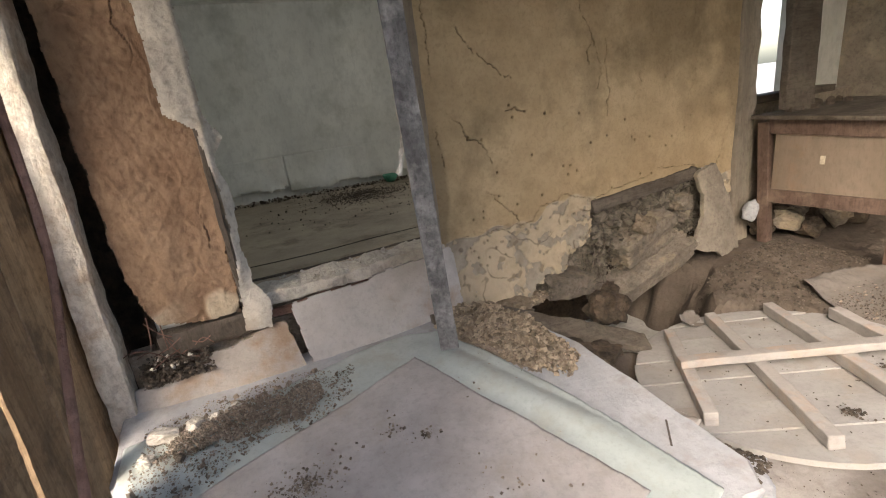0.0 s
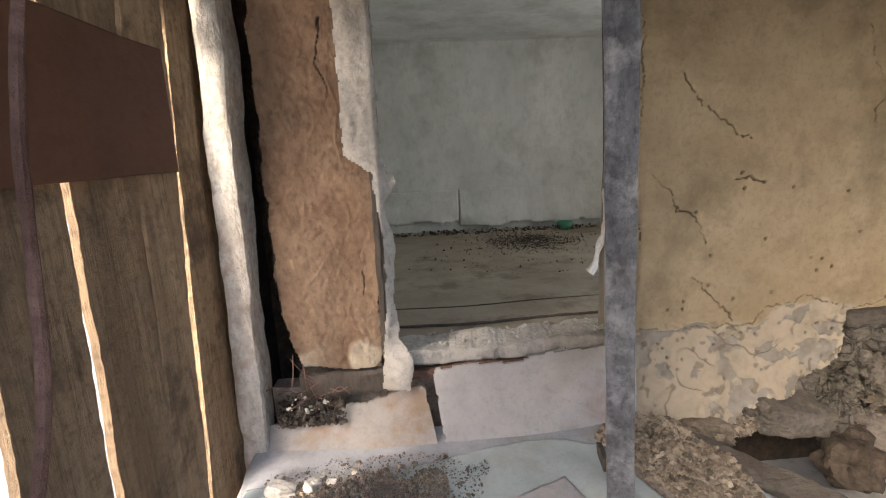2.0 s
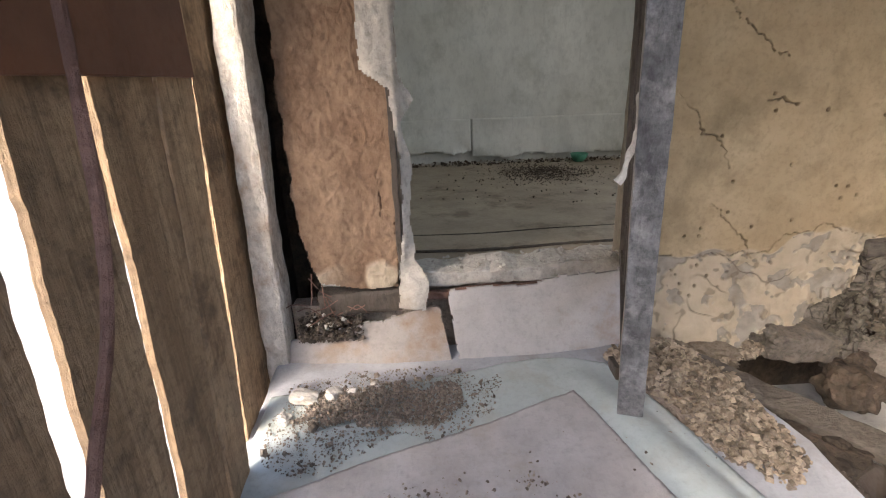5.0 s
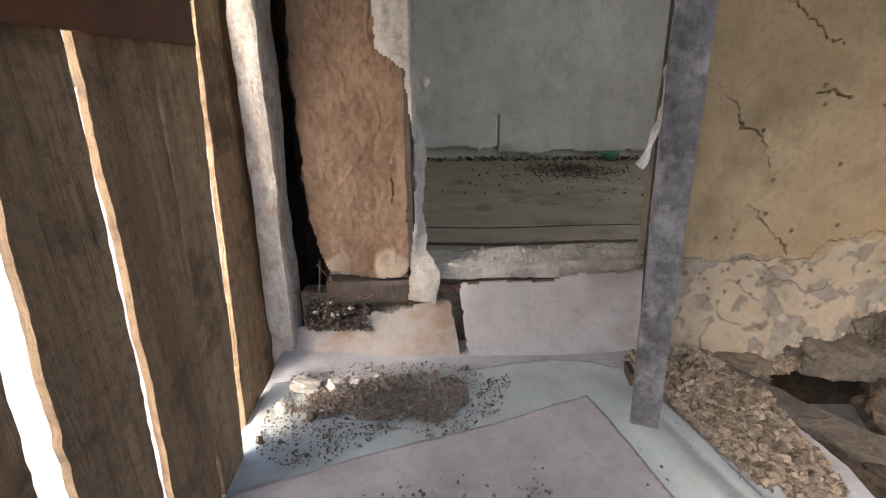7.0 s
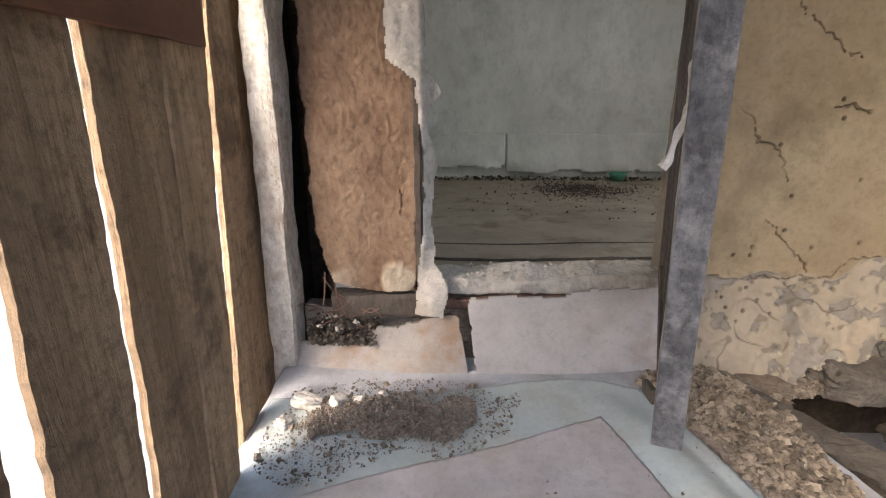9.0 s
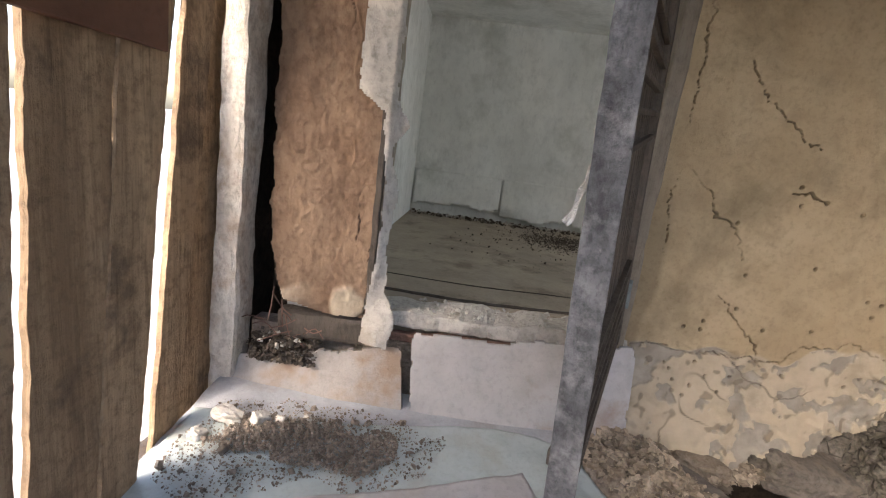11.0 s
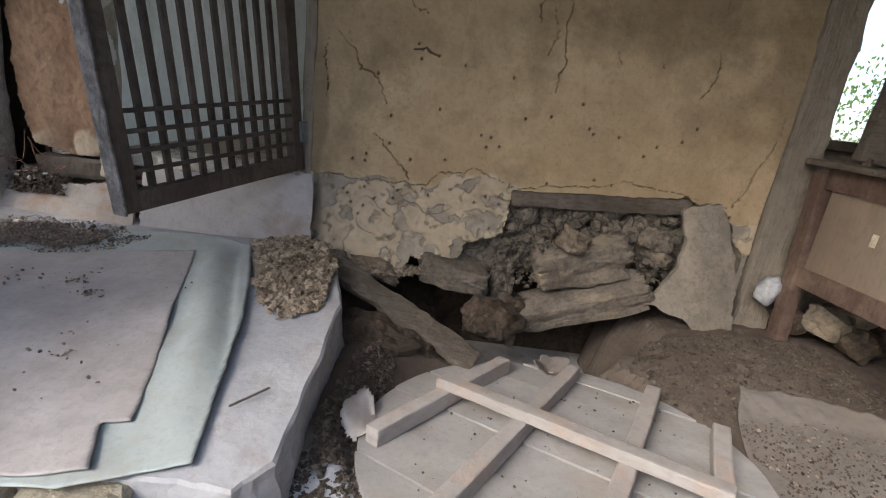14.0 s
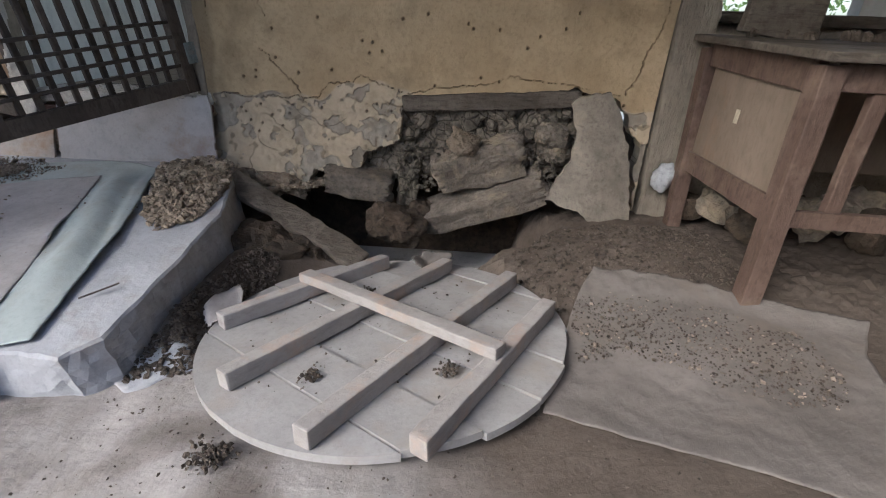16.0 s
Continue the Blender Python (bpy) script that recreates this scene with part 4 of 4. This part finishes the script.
for k, (cx, cy, r, n) in enumerate(((-1.11, -.80, .05, 60), (-1.20, -1.10, .05, 50), (-1.34, -1.02, .06, 90), (-1.50, -.80, .13, 500), (-1.20, -.72, .10, 60), (-.82, -.60, .25, 60), (-.95, -1.1, .3, 60))):
    crumbs("mat_dirt", n, lambda rng, cx=cx, cy=cy, r=r: (lambda a, d: (cx + d * math.cos(a), cy + d * math.sin(a) * .7, MARB_TOP(0, cy + d * math.sin(a) * .7)))(rng.uniform(0, 6.3), abs(rng.gauss(0, r * .6))),
           (.0015, .010), SOIL, "scattered dark dirt on the marbled vinyl", "soil", seed=40 + k)
crumbs("clay_rubble", 2200, on_patch(CHIPS_PATCH, lambda x, y: top_z(y) + .004, .04, -.58, -.36, .2), (.007, .030), CRUMB, "heap of yellow clay crumbs and straw", "rubble", seed=3)
shell("rubble_mound", steps(-.84, -.38, .012), steps(-.80, -.06, .012), lambda x, y: inside(x, y, CHIPS_PATCH), lambda x, y: (x, y, top_z(y) - .004 + .03 * math.exp(-((x + .58) ** 2 + (y + .36) ** 2) / .04) + .008 * fuzz(x, y, 20, 2)), lambda x, y: (0, 0, -.06), SOIL)
tagged(bpy.data.objects["rubble_mound"], "mound of broken yellow clay on the step", "rubble")
crumbs("floor_dirt", 2600, on_patch([(.9, -.25), (1.8, -.2), (1.75, -.7), (1.2, -.66), (.98, -.95), (.86, -.6)], floor_z), (.004, .016), DIRT, "loose brown dirt by the wall foot", "soil", seed=4)
crumbs("ditch_dirt", 2200, on_patch([(-.32, -1.35), (-.22, -.5), (-.1, -.55), (-.16, -.9), (-.12, -1.3)], floor_z), (.004, .02), DIRT, "dark dirt beside the step", "soil", seed=5)
on_lino = lambda x, y: max(.075 * ease(.5, 1.7, x), floor_z(x, y)) + .020
LINO_DIRT = [(1.06, -.82), (1.30, -.80), (1.52, -.92), (1.74, -1.08), (1.70, -1.30), (1.50, -1.40), (1.32, -1.22), (1.14, -1.16), (1.0, -1.2), (1.02, -1.0)]
crumbs("lino_dirt", 3200, on_patch(LINO_DIRT, on_lino), (.0015, .008), DIRT, "grey dirt strewn over the lino", "soil", seed=6)
crumbs("lino_clods", 220, on_patch(LINO_DIRT, on_lino), (.004, .014), SOIL, "pale clods among the dirt on the lino", "soil", seed=66)
crumbs("sill_flakes", 160, lambda rng: (lambda x: (x, rng.uniform(-.005, .15), .556 + .032 * (x + 1.56) / .94))(rng.uniform(-1.5, -.68)), (.004, .02), PALE_PLASTER, "flakes of white paint on the door sill", "paint", seed=67)
crumbs("room_debris", 2400, lambda rng: (-.45 + rng.gauss(0, .20), 2.25 + rng.gauss(0, .20), .503), (.003, .014), DIRT, "dark dirt flakes on the room floor", "soil", seed=7)
crumbs("room_scatter", 260, on_patch([(-1.5, 1.4), (-.6, 1.1), (.3, 1.6), (.2, 2.6), (-1.2, 2.6)], lambda x, y: .503), (.003, .018), DIRT, "thin scatter of dirt on the room floor", "soil", seed=71)
crumbs("room_edge_debris", 420, on_patch([(-1.85, 2.80), (.75, 2.80), (.75, 2.94), (-1.85, 2.94)], lambda x, y: .502), (.006, .03), PALE_PLASTER, "white plaster bits along the room wall", "plaster", seed=8)
crumbs("room_edge_dirt", 500, on_patch([(-1.85, 2.74), (.75, 2.70), (.75, 2.94), (-1.85, 2.94)], lambda x, y: .502), (.006, .035), DIRT, "dark dirt along the room wall", "soil", seed=81)
for k, (y, w) in enumerate(((.40, .010), (.66, .004))):
    seam = part("floor_seam", tube(smooth_line([(-1.8, y + .02, .5), (-1.2, y - .015, .502), (-.7, y + .03, .501), (.1, y + .05, .5), (.7, y, .5)], 40), w, 6, k, 1, .8), DARK_WOOD)
    tagged(seam, "dark lifted seam of the paper floor", "floor seam")
crumbs("floor_grit", 1200, lambda rng: (lambda x, y: (x, y, floor_z(x, y)))(rng.uniform(-.3, 1.9), rng.uniform(-1.9, -1.2)), (.002, .007), DIRT, "fine grit on the cement floor", "grit", seed=9)

# ---- small things ----
for k, (x, y, z, a, b, c) in enumerate(((-1.90, -.36, .275, .11, .06, .05), (-1.80, -.345, .27, .07, .05, .04), (-1.95, -.44, .25, .06, .05, .04), (-1.66, -.30, .262, .05, .04, .03), (-1.74, -.33, .265, .045, .04, .03))):
    ob = stone("plaster_chunk", (x, y, z), (a, b, c), (10 * k, 15, 40 * k), 60 + k, PALE_PLASTER, "pale broken plaster chunk on the step", detail=3)
rngt = random.Random(17)
for k in range(16):
    a = Vector((rngt.uniform(-1.93, -1.76), rngt.uniform(-.10, -.03), rngt.uniform(.40, .50)))
    d = Vector((rngt.uniform(-1, 1), rngt.uniform(-.5, .2), rngt.uniform(-.5, .8))).normalized() * rngt.uniform(.06, .14)
    tw = part("twig", tube(smooth_line([a, a + d * .5 + Vector((0, 0, rngt.uniform(-.02, .03))), a + d], 7), .0022, 5), BARK if k % 3 else BARK)
    tagged(tw, "dry twig in the nest of debris behind the post", "twig", "twigs behind the post")
crumbs("nest_debris", 900, lambda rng: (rng.uniform(-1.97, -1.72), rng.uniform(-.13, -.02), .345 + .09 * math.exp(-((rng.uniform(-1.97, -1.72) + 1.86) / .07) ** 2) * rng.random()), (.006, .022), DIRT, "dark nest of debris behind the post", "debris", seed=31)
crumbs("nest_flakes", 14, lambda rng: (rng.uniform(-1.93, -1.78), rng.uniform(-.13, -.07), .40 + .04 * rng.random()), (.008, .02), PALE_PLASTER, "white flakes in the debris", "debris", seed=32)


def scrap(name, at, turn, size, material, label, seed, fold=.02):
    ob = shell(name, steps(-.5, .5, .05), steps(-.5, .5, .05), lambda u, v: u * u + v * v < .20 + .12 * fuzz(u, v, 3, seed),
               lambda u, v: (u * size[0], v * size[1], fold * math.sin(u * 5 + seed) * math.cos(v * 4) + .012 * fuzz(u, v, 4, seed)), lambda u, v: (0, 0, -.002), material)
    for f in ob.data.polygons:
        f.use_smooth = True
    ob.matrix_world = pose(*at, *turn)
    return tagged(ob, label, "scrap")


CEMENT_PATCH = [(-.36, -1.33), (-.30, -1.35), (-.25, -1.38), (-.20, -1.36), (-.17, -1.30), (-.11, -1.28), (-.09, -1.22), (-.16, -1.17), (-.22, -1.20), (-.30, -1.25)]
tagged(sheet("cement_patch", CEMENT_PATCH, .004, CONCRETE, "pale cement patch on the floor beside the step", .012, .006, 19, thick=.012, zf=floor_z), "pale cracked cement patch on the floor beside the step", "cement")
scrap("torn_vinyl", (-.19, -.95, .015), (0, -18, 10), (.12, .26, .1), MARBLE, "torn white vinyl scrap by the lid", 3, .03)
scrap("torn_vinyl", (.52, -.50, .0), (18, 8, 25), (.20, .13, .1), LINO, "bent grey vinyl scrap behind the lid", 5, .02)
splinter = part("splinter", bar((-.47, -1.20, .172), (-.40, -1.12, .182), .006, .004, .001), DARK_WOOD)
tagged(splinter, "small dark wooden splinter on the step", "splinter")
for k in range(14):
    ob = stone("clod", (rngt.uniform(1.72, 2.5), rngt.uniform(-.28, -.09), .938), [rngt.uniform(.03, .07) for _ in range(3)], (0, 0, 30 * k), 90 + k, DIRT, "dark clod of earth on the desk top", detail=2)
for k in range(11):
    x, y = 1.72 + .09 * k, -.10 - .10 * (k % 3)
    stone("stone", (x, y, .17 + .05 * (k % 2)), [rngt.uniform(.12, .22) for _ in range(3)], (10 * k, 7 * k, 25 * k), 120 + k, STONE if k % 2 else DARK_STONE, "rough stone in the rubble under the desk", detail=3)
crumbs("lid_dirt", 260, lambda rng: (lambda x, y: (x, y, .027 + .048 * (x - .411) - .11 * (y + 1.018) + .003))(rng.uniform(.0, .85), rng.uniform(-1.4, -.65)), (.002, .009), DIRT, "bits of dirt on the lid", "soil", seed=33)
for k, (x, y) in enumerate(((.25, -1.33), (.62, -1.28), (.30, -.80))):
    crumbs("lid_clump", 90, lambda rng, x=x, y=y: (lambda a, b: (a, b, .027 + .048 * (a - .411) - .11 * (b + 1.018) + .004 + rng.random() * .012))(x + rng.gauss(0, .014), y + rng.gauss(0, .018)), (.004, .011), DIRT, "small clump of dirt on the lid", "soil", seed=50 + k)
crumbs("floor_clump", 160, lambda rng: (.11 + rng.gauss(0, .025), -1.60 + rng.gauss(0, .02), .05 + rng.random() * .02), (.004, .014), DIRT, "small heap of dirt on the cement", "soil", seed=54)
crumbs("straw", 500, on_patch(CHIPS_PATCH, lambda x, y: top_z(y) + .01, .07, -.60, -.33, .18), (.002, .004), CRUMB, "bits of straw in the clay rubble", "straw", seed=55)
crumbs("foot_rubble", 900, on_patch([(-.62, -.02), (-.55, -.14), (-.2, -.12), (.0, -.03), (-.1, .02)], lambda x, y: .16), (.008, .03), CRUMB, "broken clay along the wall foot", "rubble", seed=56)
crumbs("breach_rubble", 700, lambda rng: (rng.uniform(.30, 1.1), rng.uniform(-.06, .06), .16 + .22 * rng.random()), (.008, .03), CORE, "clay crumbs among the stones of the breach", "rubble", seed=57)
for k, (xa, xb, za) in enumerate(((-1.84, -1.00, .60), (-.99, .72, .56))):
    flap_ = shell("loose_wallpaper", steps(xa, xb, .02), steps(.52, .92, .02), lambda x, z, k=k, za=za: z > za + .05 * fuzz(x, k, 4, 3) + .02 * fuzz(x, z, 17, k),
                  lambda x, z, k=k: (x, 2.932 - .07 * ease(.88, .6, z) * (.55 + .8 * abs(fuzz(x, z, 2.2, k + 3))) + .012 * fuzz(x, z * .5, 7, k), z), lambda x, z: (0, .004, 0), PAPER)
    for f in flap_.data.polygons:
        f.use_smooth = True
    tagged(flap_, "loose sagging wallpaper at the room wall foot", "wallpaper")

# ---- outdoors past the window ----
rngl = random.Random(4)
bv, bf = [], []
for c in range(60):
    cx, cy, cz = rngl.uniform(.5, 12), rngl.uniform(7, 11), rngl.uniform(-.3, 3.2)
    for k in range(70):
        p = Vector((cx + rngl.gauss(0, .4), cy + rngl.gauss(0, .4), cz + rngl.gauss(0, .35)))
        m = Euler((rngl.uniform(0, 6), rngl.uniform(0, 6), 0)).to_matrix()
        n = len(bv)
        bv += [p + m @ Vector(q) * .11 for q in ((-.5, 0, 0), (0, -.3, .05), (.6, 0, 0), (0, .3, .05))]
        bf.append((n, n + 1, n + 2, n + 3))
me = bpy.data.meshes.new("bushes")
me.from_pydata(bv, [], bf)
me.update()
tagged(link("bushes", me, LEAF, kind="stuff"), "bright green bushes beyond the yard", "bush")
